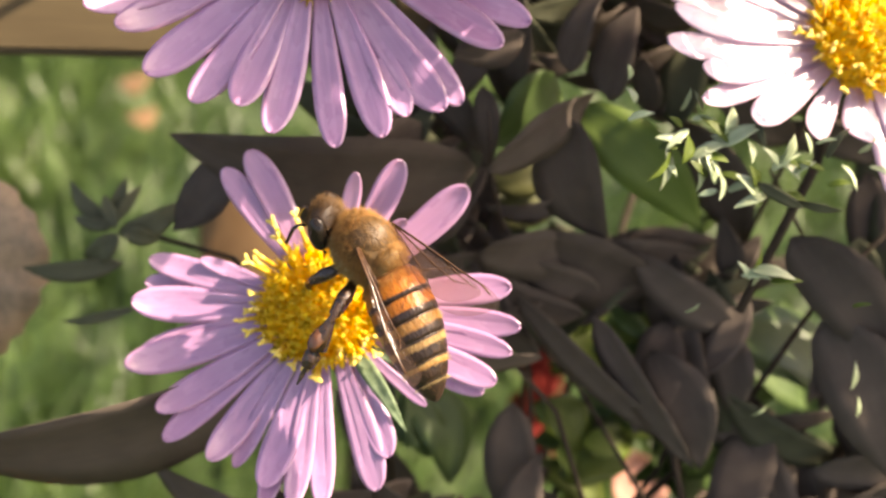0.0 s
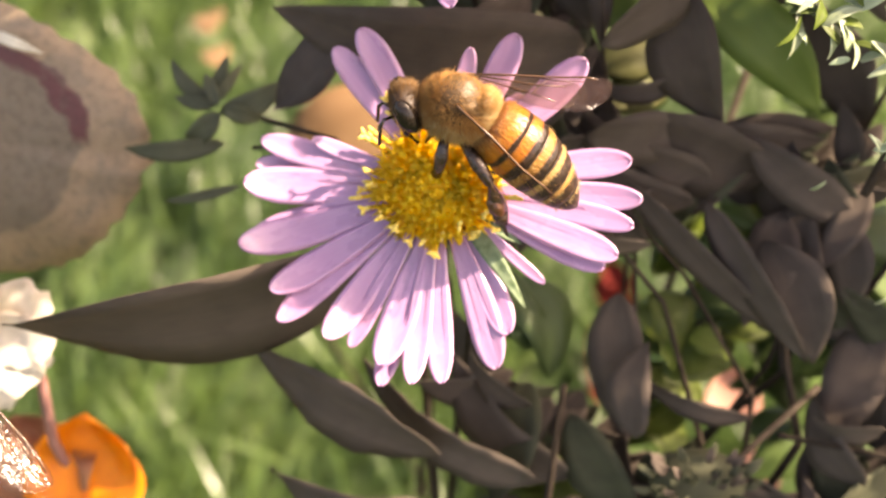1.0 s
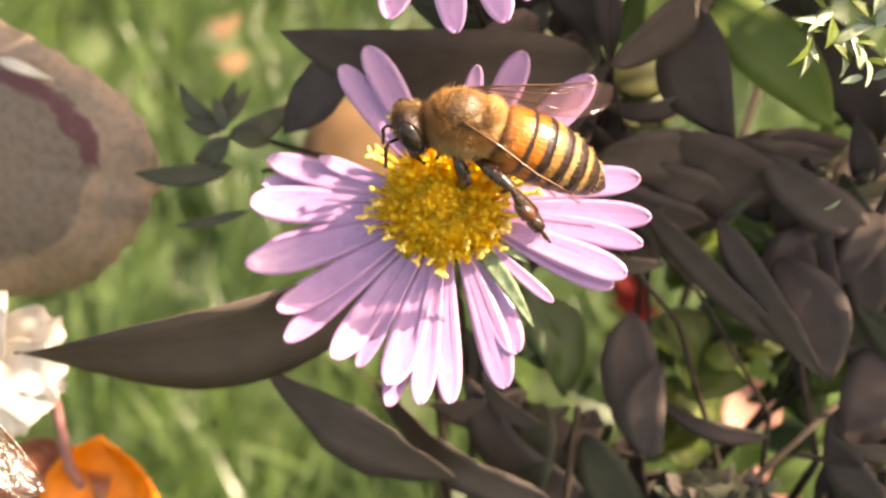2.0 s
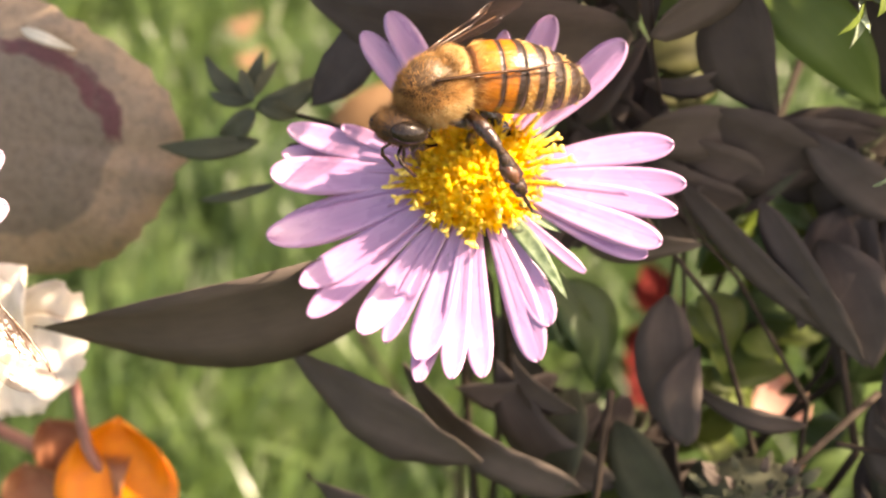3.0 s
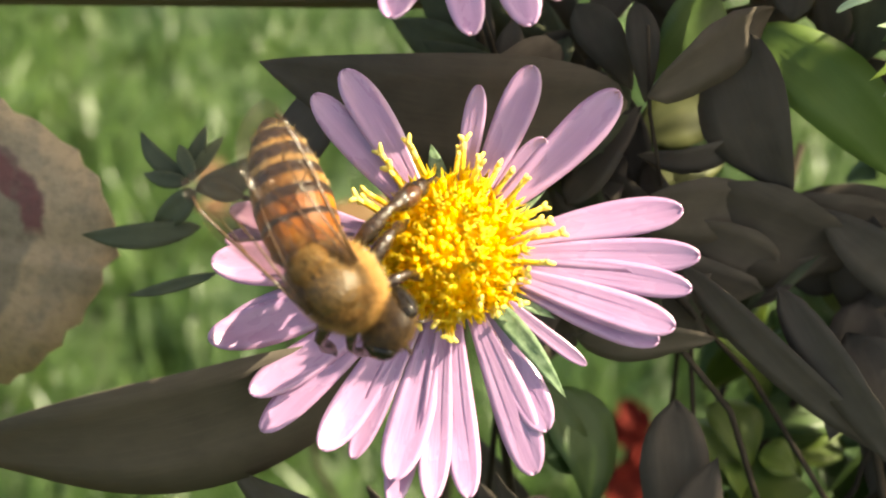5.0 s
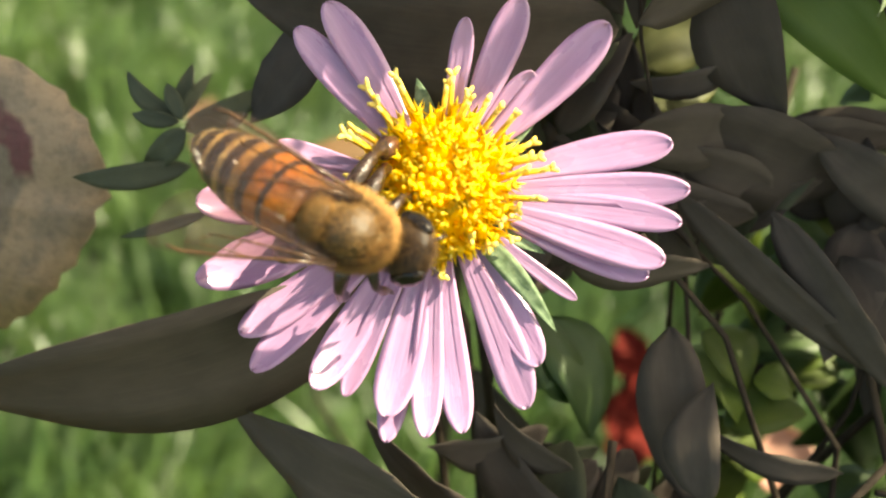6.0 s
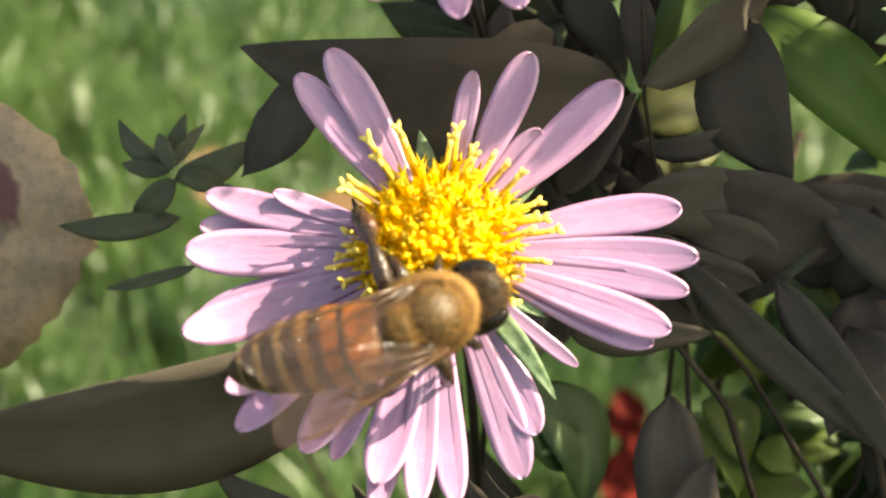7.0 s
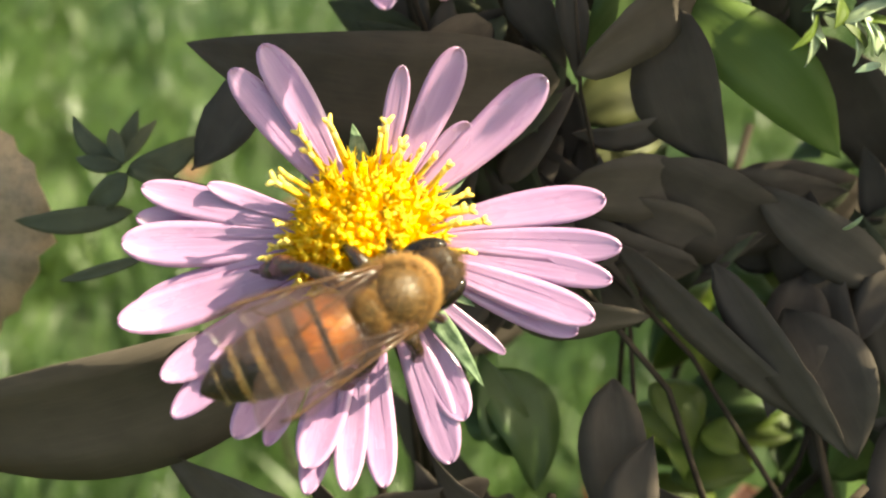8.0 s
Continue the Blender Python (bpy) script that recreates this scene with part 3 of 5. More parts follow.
leaf(sprig_g, (35.0, -19.1, -9.0), (29.7, -18.6, -10.0), 2.5, 0.1, dark_leaf)
leaf(sprig_g, (8.5, -24.6, -11.0), (-5.8, -14.9, -12.0), 4.6, 0.05, dark_leaf)
leaf(sprig_g, (11.0, -24.9, -13.0), (1.4, -14.6, -13.0), 5.4, 0.08, dark_leaf)
leaf(sprig_g, (6.3, -16.0, -13.0), (-1.8, -17.0, -13.0), 3.8, 0.08, dark_leaf)
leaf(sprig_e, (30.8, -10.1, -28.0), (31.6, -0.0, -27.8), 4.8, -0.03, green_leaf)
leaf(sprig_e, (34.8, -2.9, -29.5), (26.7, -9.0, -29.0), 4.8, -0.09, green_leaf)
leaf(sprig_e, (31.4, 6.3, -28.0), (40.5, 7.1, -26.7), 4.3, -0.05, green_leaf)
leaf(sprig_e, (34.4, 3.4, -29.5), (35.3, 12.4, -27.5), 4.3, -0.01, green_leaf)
leaf(sprig_d, (21.0, -4.3, -30.0), (25.7, -12.3, -30.1), 4.4, 0.03, lime_leaf)
leaf(sprig_d, (20.7, -10.8, -31.5), (26.1, -3.3, -31.0), 4.4, 0.07, lime_leaf)
leaf(sprig_d, (32.5, -11.8, -30.0), (23.3, -13.2, -29.0), 4.4, 0.03, green_leaf)
leaf(sprig_d, (23.4, -14.4, -31.5), (31.9, -10.8, -30.5), 4.4, 0.02, green_leaf)
leaf(sprig_d, (27.9, -20.4, -32.0), (24.9, -11.5, -33.9), 4.5, 0.07, lime_leaf)
leaf(sprig_d, (29.8, -18.2, -33.5), (20.4, -16.6, -32.6), 4.5, 0.08, lime_leaf)
leaf(sprig_e, (38.7, -12.6, -34.0), (35.3, -27.2, -32.3), 7.1, -0.02, green_leaf)
leaf(sprig_e, (38.0, -12.6, -35.5), (42.7, -26.9, -35.7), 7.1, 0.09, green_leaf)
leaf(sprig_e, (38.8, -6.1, -32.0), (47.9, -14.8, -33.6), 6.0, -0.07, green_leaf)
leaf(sprig_e, (41.6, -15.3, -33.5), (44.2, -2.9, -31.6), 6.0, -0.01, green_leaf)
leaf(sprig_d, (25.1, -21.7, -32.0), (18.5, -28.5, -32.8), 4.5, 0.00, lime_leaf)
leaf(sprig_d, (25.4, -29.9, -33.5), (18.3, -23.6, -34.1), 4.5, 0.02, lime_leaf)
leaf(sprig_e, (39.9, -26.2, -34.0), (30.6, -31.6, -32.4), 5.1, 0.04, green_leaf)
leaf(sprig_e, (31.6, -26.5, -35.5), (41.3, -31.2, -34.1), 5.1, 0.10, green_leaf)
leaf(sprig_d, (12.2, -26.8, -30.0), (7.8, -35.0, -31.3), 4.4, 0.07, lime_leaf)
leaf(sprig_d, (6.7, -29.3, -31.5), (15.8, -31.4, -29.9), 4.4, 0.01, lime_leaf)
leaf(sprig_e, (45.2, -27.5, -34.0), (43.0, -36.9, -35.2), 4.6, 0.07, green_leaf)
leaf(sprig_e, (50.0, -31.4, -35.5), (41.4, -35.7, -36.4), 4.6, -0.09, green_leaf)
leaf(sprig_d, (13.4, 19.9, -30.0), (18.1, 13.8, -28.0), 3.7, -0.08, green_leaf)
leaf(sprig_d, (16.2, 21.4, -31.5), (18.6, 14.0, -31.9), 3.7, -0.07, green_leaf)
leaf(sprig_d, (23.5, 7.2, -30.0), (20.9, 16.4, -28.9), 4.5, 0.07, green_leaf)
leaf(sprig_d, (16.2, 11.3, -31.5), (25.4, 13.9, -31.0), 4.5, -0.09, green_leaf)
leaf(sprig_d, (20.1, 11.4, -30.0), (18.5, 3.8, -30.7), 3.7, 0.08, green_leaf)
leaf(sprig_d, (16.5, 8.8, -31.5), (24.2, 7.8, -31.5), 3.7, 0.10, green_leaf)
leaf(sprig_e, (34.3, -9.7, -30.0), (30.8, -0.9, -31.7), 4.5, 0.02, green_leaf)
leaf(sprig_e, (26.6, -5.5, -31.5), (35.9, -3.7, -32.7), 4.5, -0.02, green_leaf)
leaf(sprig_e, (28.3, -4.2, -32.0), (20.8, -10.4, -33.4), 4.6, -0.09, green_leaf)
leaf(sprig_e, (22.9, -3.8, -33.5), (29.4, -11.0, -34.2), 4.6, 0.09, green_leaf)
leaf(sprig_e, (18.9, -13.9, -32.0), (27.3, -20.3, -32.5), 5.0, -0.01, lime_leaf)
leaf(sprig_e, (29.3, -16.7, -33.5), (18.8, -18.0, -32.9), 5.0, 0.02, lime_leaf)
leaf(sprig_e, (32.8, -12.8, -32.0), (25.4, -15.7, -31.5), 3.8, 0.09, lime_leaf)
leaf(sprig_e, (33.4, -15.9, -33.5), (25.5, -16.2, -33.8), 3.8, 0.04, lime_leaf)
leaf(sprig_e, (35.9, -19.1, -34.0), (36.6, -11.0, -34.8), 3.8, 0.10, green_leaf)
leaf(sprig_e, (39.5, -15.4, -35.5), (31.4, -16.5, -35.3), 3.8, -0.10, green_leaf)
leaf(sprig_d, (26.5, -24.8, -32.0), (18.6, -20.2, -31.7), 4.3, -0.10, lime_leaf)
leaf(sprig_d, (26.1, -21.2, -33.5), (19.3, -27.2, -33.0), 4.3, -0.09, lime_leaf)
leaf(sprig_e, (38.1, -13.7, -34.0), (29.4, -22.6, -34.1), 5.9, 0.04, green_leaf)
leaf(sprig_e, (37.3, -25.0, -35.5), (29.9, -15.1, -34.7), 5.9, 0.05, green_leaf)
leaf(sprig_d, (3.7, -32.8, -30.0), (13.6, -31.4, -31.8), 4.7, 0.04, lime_leaf)
leaf(sprig_d, (3.9, -28.6, -31.5), (13.6, -30.9, -32.5), 4.7, -0.01, lime_leaf)


OPEN = [(17.2, -11.3, 1.1), (16.6, -8.6, 1.7), (12.6, -13.2, 1.4), (12.4, -15.4, 1.2), (13.6, -9.6, 1.3), (9.2, -10.0, 1.8), (9.2, -13.2, 2.6), (7.8, -14.6, 2.0), (20.4, -12.2, 2.4), (18.6, -13.2, 1.6), (22.6, -13.6, 1.6), (23.8, -11.2, 1.4), (18.6, -20.0, 1.6),
        (24.0, -18.0, 2.0), (24.4, -21.6, 2.0), (29.9, -15.4, 2.5), (9.0, -25.0, 1.2), (28.9, -22.8, 1.8), (25.3, -4.4, 2.4), (19.6, -6.9, 1.2), (36.8, -6.7, 2.4),
        (12.9, 14.2, 1.8), (15.2, 9.4, 1.6), (18.0, 10.2, 1.6), (16.0, 6.4, 1.2), (22.0, 11.8, 2.6), (25.2, 9.2, 2.8), (28.0, 6.6, 2.2), (32.2, 11.2, 2.3), (39.7, 5.8, 2.8), (39.5, -1.3, 2.1)]   # where one sees between the shoots: x, y, radius


def is_open(base, tip):
    """Whether a leaf behind the shoots would close one of the openings, seen from before the bloom."""
    for k in (0.1, 0.3, 0.5, 0.7, 0.9):
        q = Vector(base).lerp(Vector(tip), k)
        f_ = 78 / (64 - q.z)
        if any((q.x * f_ - x) ** 2 + (3 + (q.y - 3) * f_ - y) ** 2 < (r_ + 1.3) ** 2 for x, y, r_ in OPEN):
            return True
    return False


# deeper, shaded part of the clump
rng = random.Random(11)
deep = sprig("deep shaded mass of dark aster leaves", ([(20, -20, -30), (14, -60, -60), (4, -150, -210), ROOT], 0.8, 2.4), ([(30, 10, -34), (22, -20, -40), (14, -60, -62)], 0.6, 1.2))
for n_, x0, x1, y0, y1, z0, z1 in ((26, 8, 62, -46, 26, -58, -26), (34, -4, 46, -46, -13, -36, -19), (14, 2, 14, 8, 15, -22, -14), (12, 12, 40, -14, 4, -34, -22)):
    for i in range(n_):
        x, y = rng.uniform(x0, x1), rng.uniform(y0, y1)
        z = rng.uniform(z0, z1)
        a = rng.uniform(0, 2 * math.pi)
        ln_ = rng.uniform(9, 17)
        if x + ln_ * math.cos(a) < -6:
            a = math.pi - a
        tip_ = (x + ln_ * math.cos(a), y + ln_ * math.sin(a), z + rng.uniform(-3, 3))
        if is_open((x, y, z), tip_):
            continue
        leaf(deep, (x, y, z), tip_, ln_ * rng.uniform(0.28, 0.42), rng.uniform(-0.1, 0.15), dark_leaf if rng.random() < 0.6 else sprig_leaf)

# leaves that close the clump between its openings
thicket = sprig("tangle of dark overlapping aster leaves", ([(16, -4, -15), (17, -20, -17), (12, -60, -52), (4, -150, -212), ROOT], 0.3, 2.0), ([(34, 4, -16), (28, -16, -17), (14, -60, -54)], 0.3, 0.8))
rng = random.Random(23)
for i in range(470):
    x, y = rng.uniform(4, 50), rng.uniform(-36, 17)
    z = rng.uniform(-16.5, -12.5)
    a = rng.uniform(0, 2 * math.pi)
    ln_ = rng.uniform(6, 13)
    tip_ = (x + ln_ * math.cos(a), y + ln_ * math.sin(a), z + rng.uniform(-2, 2))
    if tip_[0] < 3 or is_open((x, y, z), tip_):
        continue
    leaf(thicket, (x, y, z), tip_, ln_ * rng.uniform(0.3, 0.45), rng.uniform(-0.1, 0.15), dark_leaf if rng.random() < 0.7 else sprig_leaf)
for i in range(420):
    x, y = rng.uniform(4, 34), rng.uniform(-30, 15)
    z = rng.uniform(-17.5, -14)
    a = rng.uniform(0, 2 * math.pi)
    ln_ = rng.uniform(3.5, 6)
    tip_ = (x + ln_ * math.cos(a), y + ln_ * math.sin(a), z + rng.uniform(-1.5, 1.5))
    if tip_[0] < 4 or is_open((x, y, z), tip_):
        continue
    leaf(thicket, (x, y, z), tip_, ln_ * rng.uniform(0.4, 0.55), rng.uniform(-0.1, 0.15), dark_leaf if rng.random() < 0.75 else sprig_leaf)

rng = random.Random(29)
for i in range(130):
    x, y = rng.uniform(9, 42), rng.uniform(15, 29)
    z = rng.uniform(-19, -14)
    a = rng.uniform(0, 2 * math.pi)
    ln_ = rng.uniform(6, 11)
    tip_ = (x + ln_ * math.cos(a), y + ln_ * math.sin(a), z + rng.uniform(-2, 2))
    if tip_[0] < 6 or tip_[1] < 13 or is_open((x, y, z), tip_):
        continue
    leaf(thicket, (x, y, z), tip_, ln_ * rng.uniform(0.3, 0.45), rng.uniform(-0.1, 0.15), dark_leaf if rng.random() < 0.7 else sprig_leaf)

# tall unseen leaf mass, added between the sun and the shoots to shade them
rng = random.Random(17)
shade = sprig("unseen mass of dark aster leaves added to shade the shoots", ([(70, 40, 12), (66, 10, -4), (40, -60, -80), (-10, -180, -260), (-45, -266.6, -353.4)], 0.8, 2.4), ([(56, 20, 8), (60, 5, -4), (40, -60, -80)], 0.6, 1.2))
shade.matrix_basis = BED @ moved(45, 38.6, 26.4)
for i in range(170):
    x, y = (rng.uniform(50, 96), rng.uniform(0, 52)) if i < 110 else (rng.uniform(45, 60), rng.uniform(-2, 28))
    if (x - 61) ** 2 + (y - 38) ** 2 < 120:
        continue
    z = rng.uniform(4, 15)
    if 24 < x - 1.7 * z < 44 and 6 < y - 1.46 * z < 18:
        continue
    a = rng.uniform(0, 2 * math.pi)
    ln_ = rng.uniform(9, 16)
    if x + ln_ * math.cos(a) < 43:
        continue
    leaf(shade, (x, y, z), (x + ln_ * math.cos(a), y + ln_ * math.sin(a), z + rng.uniform(-3, 3)), ln_ * rng.uniform(0.3, 0.42), 0.05, dark_leaf)

# small side leaves that catch the sun, its brightness painted into pale_leaf
tips = sprig("cluster of tiny pale sunlit aster leaves", ([(44, 6, -8), (40, 0, -12), (34, -12, -16), (22, -30, -30)], 0.35, 0.8), ([(34, 10, -9), (38, 4, -11), (40, 0, -12)], 0.25, 0.3))
leaf(tips, (20.5, 15.5, 0.3), (20.8, 14.4, 1.1), 0.9, 0.03, pale_leaf)
leaf(tips, (20.5, 13.3, 0.4), (22.2, 13.8, 1.0), 0.6, 0.03, pale_leaf)
leaf(tips, (20.6, 16.1, 0.2), (20.3, 17.0, 1.2), 0.6, 0.03, pale_leaf)
leaf(tips, (24.1, 11.6, 0.4), (25.8, 10.2, 1.0), 0.9, 0.03, lime_leaf)
leaf(tips, (24.2, 14.0, 0.4), (24.7, 15.5, 1.0), 0.5, 0.03, pale_leaf)
leaf(tips, (25.7, 14.0, 0.4), (24.9, 15.3, 1.0), 0.4, 0.03, pale_leaf)
leaf(tips, (24.9, 13.4, 0.4), (26.4, 13.4, 1.0), 0.4, 0.03, pale_leaf)
leaf(tips, (27.0, 9.7, 0.4), (29.1, 8.9, 1.0), 0.6, 0.03, lime_leaf)
leaf(tips, (27.6, 8.5, 0.4), (29.4, 9.1, 1.0), 0.6, 0.03, pale_leaf)
leaf(tips, (28.3, 11.9, 2.4), (28.4, 10.4, 3.0), 0.6, 0.03, pale_leaf)
leaf(tips, (28.7, 3.2, 2.4), (31.7, 2.6, 3.0), 0.9, 0.03, pale_leaf)
leaf(tips, (30.1, 2.4, 2.4), (32.2, 2.5, 3.0), 0.6, 0.03, lime_leaf)
leaf(tips, (30.6, 10.4, 2.4), (31.3, 12.2, 3.0), 0.6, 0.03, pale_leaf)
leaf(tips, (30.5, 10.2, 2.4), (29.1, 11.5, 3.0), 0.5, 0.03, pale_leaf)
leaf(tips, (31.5, 9.8, 2.4), (32.8, 10.6, 3.0), 0.6, 0.03, pale_leaf)
leaf(tips, (30.8, 8.4, 2.4), (32.2, 7.9, 3.0), 0.6, 0.03, lime_leaf)
leaf(tips, (32.6, 11.1, 2.4), (31.9, 12.6, 3.0), 0.4, 0.03, pale_leaf)
leaf(tips, (33.0, 11.8, 2.2), (34.0, 12.1, 3.2), 0.3, 0.03, pale_leaf)
leaf(tips, (34.8, 10.4, 2.4), (35.6, 8.7, 3.0), 0.5, 0.03, pale_leaf)
leaf(tips, (33.9, 9.0, 2.4), (35.3, 9.2, 3.0), 0.5, 0.03, lime_leaf)
leaf(tips, (35.9, 11.2, 2.4), (36.8, 12.2, 3.0), 0.5, 0.03, pale_leaf)
leaf(tips, (36.7, 10.3, 2.4), (38.1, 9.5, 3.0), 0.6, 0.03, pale_leaf)
leaf(tips, (24.9, 0.0, 0.3), (25.7, 0.7, 1.1), 0.3, 0.03, pale_leaf)
leaf(tips, (36.0, 0.7, 2.2), (36.9, 1.0, 3.2), 0.3, 0.03, lime_leaf)
leaf(tips, (31.5, -8.4, -4.1), (32.4, -7.5, -3.5), 0.5, 0.03, pale_leaf)
leaf(tips, (39.0, -6.5, -4.1), (39.0, -4.2, -3.5), 0.5, 0.03, pale_leaf)
leaf(tips, (39.5, -8.6, -4.1), (39.3, -6.8, -3.5), 0.4, 0.03, pale_leaf)
leaf(tips, (33.6, 10.0, 2.4), (31.4, 10.6, 3.0), 0.4, 0.03, lime_leaf)
leaf(tips, (28.5, 13.8, 2.4), (29.3, 11.4, 3.0), 0.6, 0.03, sprig_leaf)
leaf(tips, (29.0, 9.1, 2.4), (32.1, 7.4, 3.0), 0.9, 0.03, sprig_leaf)
leaf(tips, (31.8, 7.9, 2.4), (34.8, 7.3, 3.0), 0.7, 0.03, sprig_leaf)
leaf(tips, (33.7, 10.8, 2.4), (35.0, 12.9, 3.0), 0.6, 0.03, sprig_leaf)
leaf(tips, (23.2, 11.3, 2.0), (21.4, 9.2, 2.8), 0.6, 0.04, lime_leaf)
leaf(tips, (22.9, 11.5, 2.0), (22.5, 8.5, 1.8), 0.9, 0.04, pale_leaf)
leaf(tips, (22.8, 10.4, 2.0), (23.6, 9.4, 2.0), 0.6, 0.04, pale_leaf)
leaf(tips, (22.3, 11.4, 2.0), (24.9, 11.4, 1.9), 0.9, 0.04, lime_leaf)
leaf(tips, (26.6, 11.6, 2.0), (29.1, 12.9, 2.9), 1.1, 0.04, pale_leaf)
leaf(tips, (26.9, 12.1, 2.0), (27.3, 14.4, 1.9), 1.2, 0.04, pale_leaf)
leaf(tips, (27.4, 11.7, 2.0), (25.0, 13.6, 2.1), 0.8, 0.04, lime_leaf)
leaf(tips, (26.7, 12.0, 2.0), (25.9, 12.3, 1.7), 0.5, 0.04, pale_leaf)
leaf(tips, (26.3, 9.0, 2.0), (25.4, 11.3, 2.3), 1.0, 0.04, pale_leaf)
leaf(tips, (25.7, 9.5, 2.0), (24.2, 10.6, 2.7), 0.7, 0.04, lime_leaf)
leaf(tips, (26.4, 8.6, 2.0), (25.1, 8.2, 1.8), 0.5, 0.04, pale_leaf)
leaf(tips, (26.6, 9.7, 2.0), (26.3, 7.9, 2.8), 0.5, 0.04, pale_leaf)
leaf(tips, (29.2, 8.8, 2.0), (28.3, 10.3, 2.7), 1.0, 0.04, lime_leaf)
leaf(tips, (29.2, 8.3, 2.0), (27.5, 9.7, 2.4), 1.2, 0.04, pale_leaf)
leaf(tips, (29.8, 8.3, 2.0), (27.5, 7.4, 2.1), 0.8, 0.04, pale_leaf)
leaf(tips, (29.9, 9.1, 2.0), (29.1, 7.4, 1.9), 0.3, 0.04, lime_leaf)
leaf(tips, (28.2, 2.8, 2.0), (30.1, 2.6, 2.7), 0.6, 0.04, pale_leaf)
leaf(tips, (29.0, 2.1, 2.0), (29.4, 3.3, 2.3), 0.5, 0.04, pale_leaf)
leaf(tips, (29.0, 2.9, 2.0), (29.4, 4.7, 2.6), 0.6, 0.04, lime_leaf)
leaf(tips, (28.9, 2.5, 2.0), (27.9, 3.8, 2.2), 0.6, 0.04, pale_leaf)
leaf(tips, (30.6, 10.6, 2.0), (32.0, 9.3, 2.3), 0.6, 0.04, pale_leaf)
leaf(tips, (30.5, 10.9, 2.0), (31.8, 10.0, 2.9), 0.5, 0.04, lime_leaf)
leaf(tips, (30.1, 10.0, 2.0), (31.9, 11.1, 2.6), 0.7, 0.04, pale_leaf)
leaf(tips, (30.9, 10.5, 2.0), (31.4, 12.4, 2.5), 1.0, 0.04, pale_leaf)
leaf(tips, (23.9, 12.8, 2.0), (22.8, 13.5, 2.5), 0.5, 0.04, lime_leaf)
leaf(tips, (24.0, 11.9, 2.0), (21.9, 12.1, 2.4), 0.7, 0.04, pale_leaf)
leaf(tips, (24.3, 12.7, 2.0), (22.6, 11.3, 2.7), 0.6, 0.04, pale_leaf)
leaf(tips, (24.3, 12.3, 2.0), (23.7, 10.3, 2.7), 1.0, 0.04, lime_leaf)
leaf(tips, (25.1, 11.0, 2.0), (25.0, 8.5, 1.9), 1.2, 0.04, pale_leaf)
leaf(tips, (25.3, 11.3, 2.0), (26.2, 9.6, 2.6), 0.5, 0.04, pale_leaf)
leaf(tips, (25.3, 10.9, 2.0), (27.0, 10.5, 2.4), 0.9, 0.04, lime_leaf)
leaf(tips, (24.5, 10.6, 2.0), (27.1, 11.8, 2.2), 0.9, 0.04, pale_leaf)


# toothed bud cluster low in the clump
buds = thing("aster_bud_cluster", at(20.5, -23.5, -8), "dark green spiky cluster of closed aster buds", "plant")
rng = random.Random(8)
for i in range(70):
    a, e = rng.uniform(0, 2 * math.pi), rng.uniform(0.1, 1.3)
    d = Vector((math.cos(a) * math.cos(e), math.sin(a) * math.cos(e), math.sin(e)))
    b = Vector((d.x * 3.8, d.y * 2.6, d.z * 2.0))
    t_ = b + Vector((d.x, d.y + 0.3, d.z * 0.6)) * rng.uniform(0.9, 1.9)
    ln_ = (t_ - b).length
    part("bract", leaf_mesh(ln_, ln_ * 0.42, 0, sprig_leaf if i % 3 else dark_leaf, seed=i), buds, along(b, t_, rng.uniform(-30, 30)))
v, f = ball(0, 0, -0.5, 3.8, 2.8, 2.0)
part("core", shape("core", v, f, sprig_leaf), buds)
v, f = tube([(0, -1, -1), (-4, -10, -6), (-12, -38, -44)], [0.5, 0.6, 0.9], 6)
part("stem", shape("stem", v, f, stem_dark), buds)


# ---- aster flowers ----
def petal_mesh(length, width, lift, curl, seed, notch=0.05, cup=0.0, mat=None):
    r = random.Random(seed)
    nu, nv = 14, 7
    bowl = r.uniform(0.10, 0.24)
    sway = r.uniform(-0.03, 0.03)
    twist = r.uniform(-0.22, 0.22)
    top = []
    for i in range(nu):
        u = math.sin(math.pi / 2 * i / (nu - 1)) ** 1.15
        prof = 0.34 + 0.66 * math.sin(min(1.0, u / 0.72) * math.pi / 2) ** 1.3
        if u > 0.72:
            q = (u - 0.72) / 0.28
            prof *= math.sqrt(max(0.0, 1 - q ** 2.2)) * 0.98 + 0.02
        w = width / 2 * prof
        for j in range(nv):
            s = j / (nv - 1) * 2 - 1
            x = length * u
            if u > 0.9:
                x -= notch * length * 0.25 * (0.5 + 0.5 * math.cos(3 * math.pi * s)) * (u - 0.9) / 0.1
            z = lift * u ** 1.5 + curl * (u ** 2) * length * 0.1 + cup * max(0.0, (u - 0.55) / 0.45) ** 2
            z += -bowl * w * (1 - s * s) + 0.065 * width * math.cos(3 * math.pi * s) * math.sin(math.pi * u) + twist * s * w * u
            top.append((x, s * w + sway * length * math.sin(math.pi * u), z))
    return closed_sheet("petal", top, nu, nv, 0.10, mat or petal_pink)


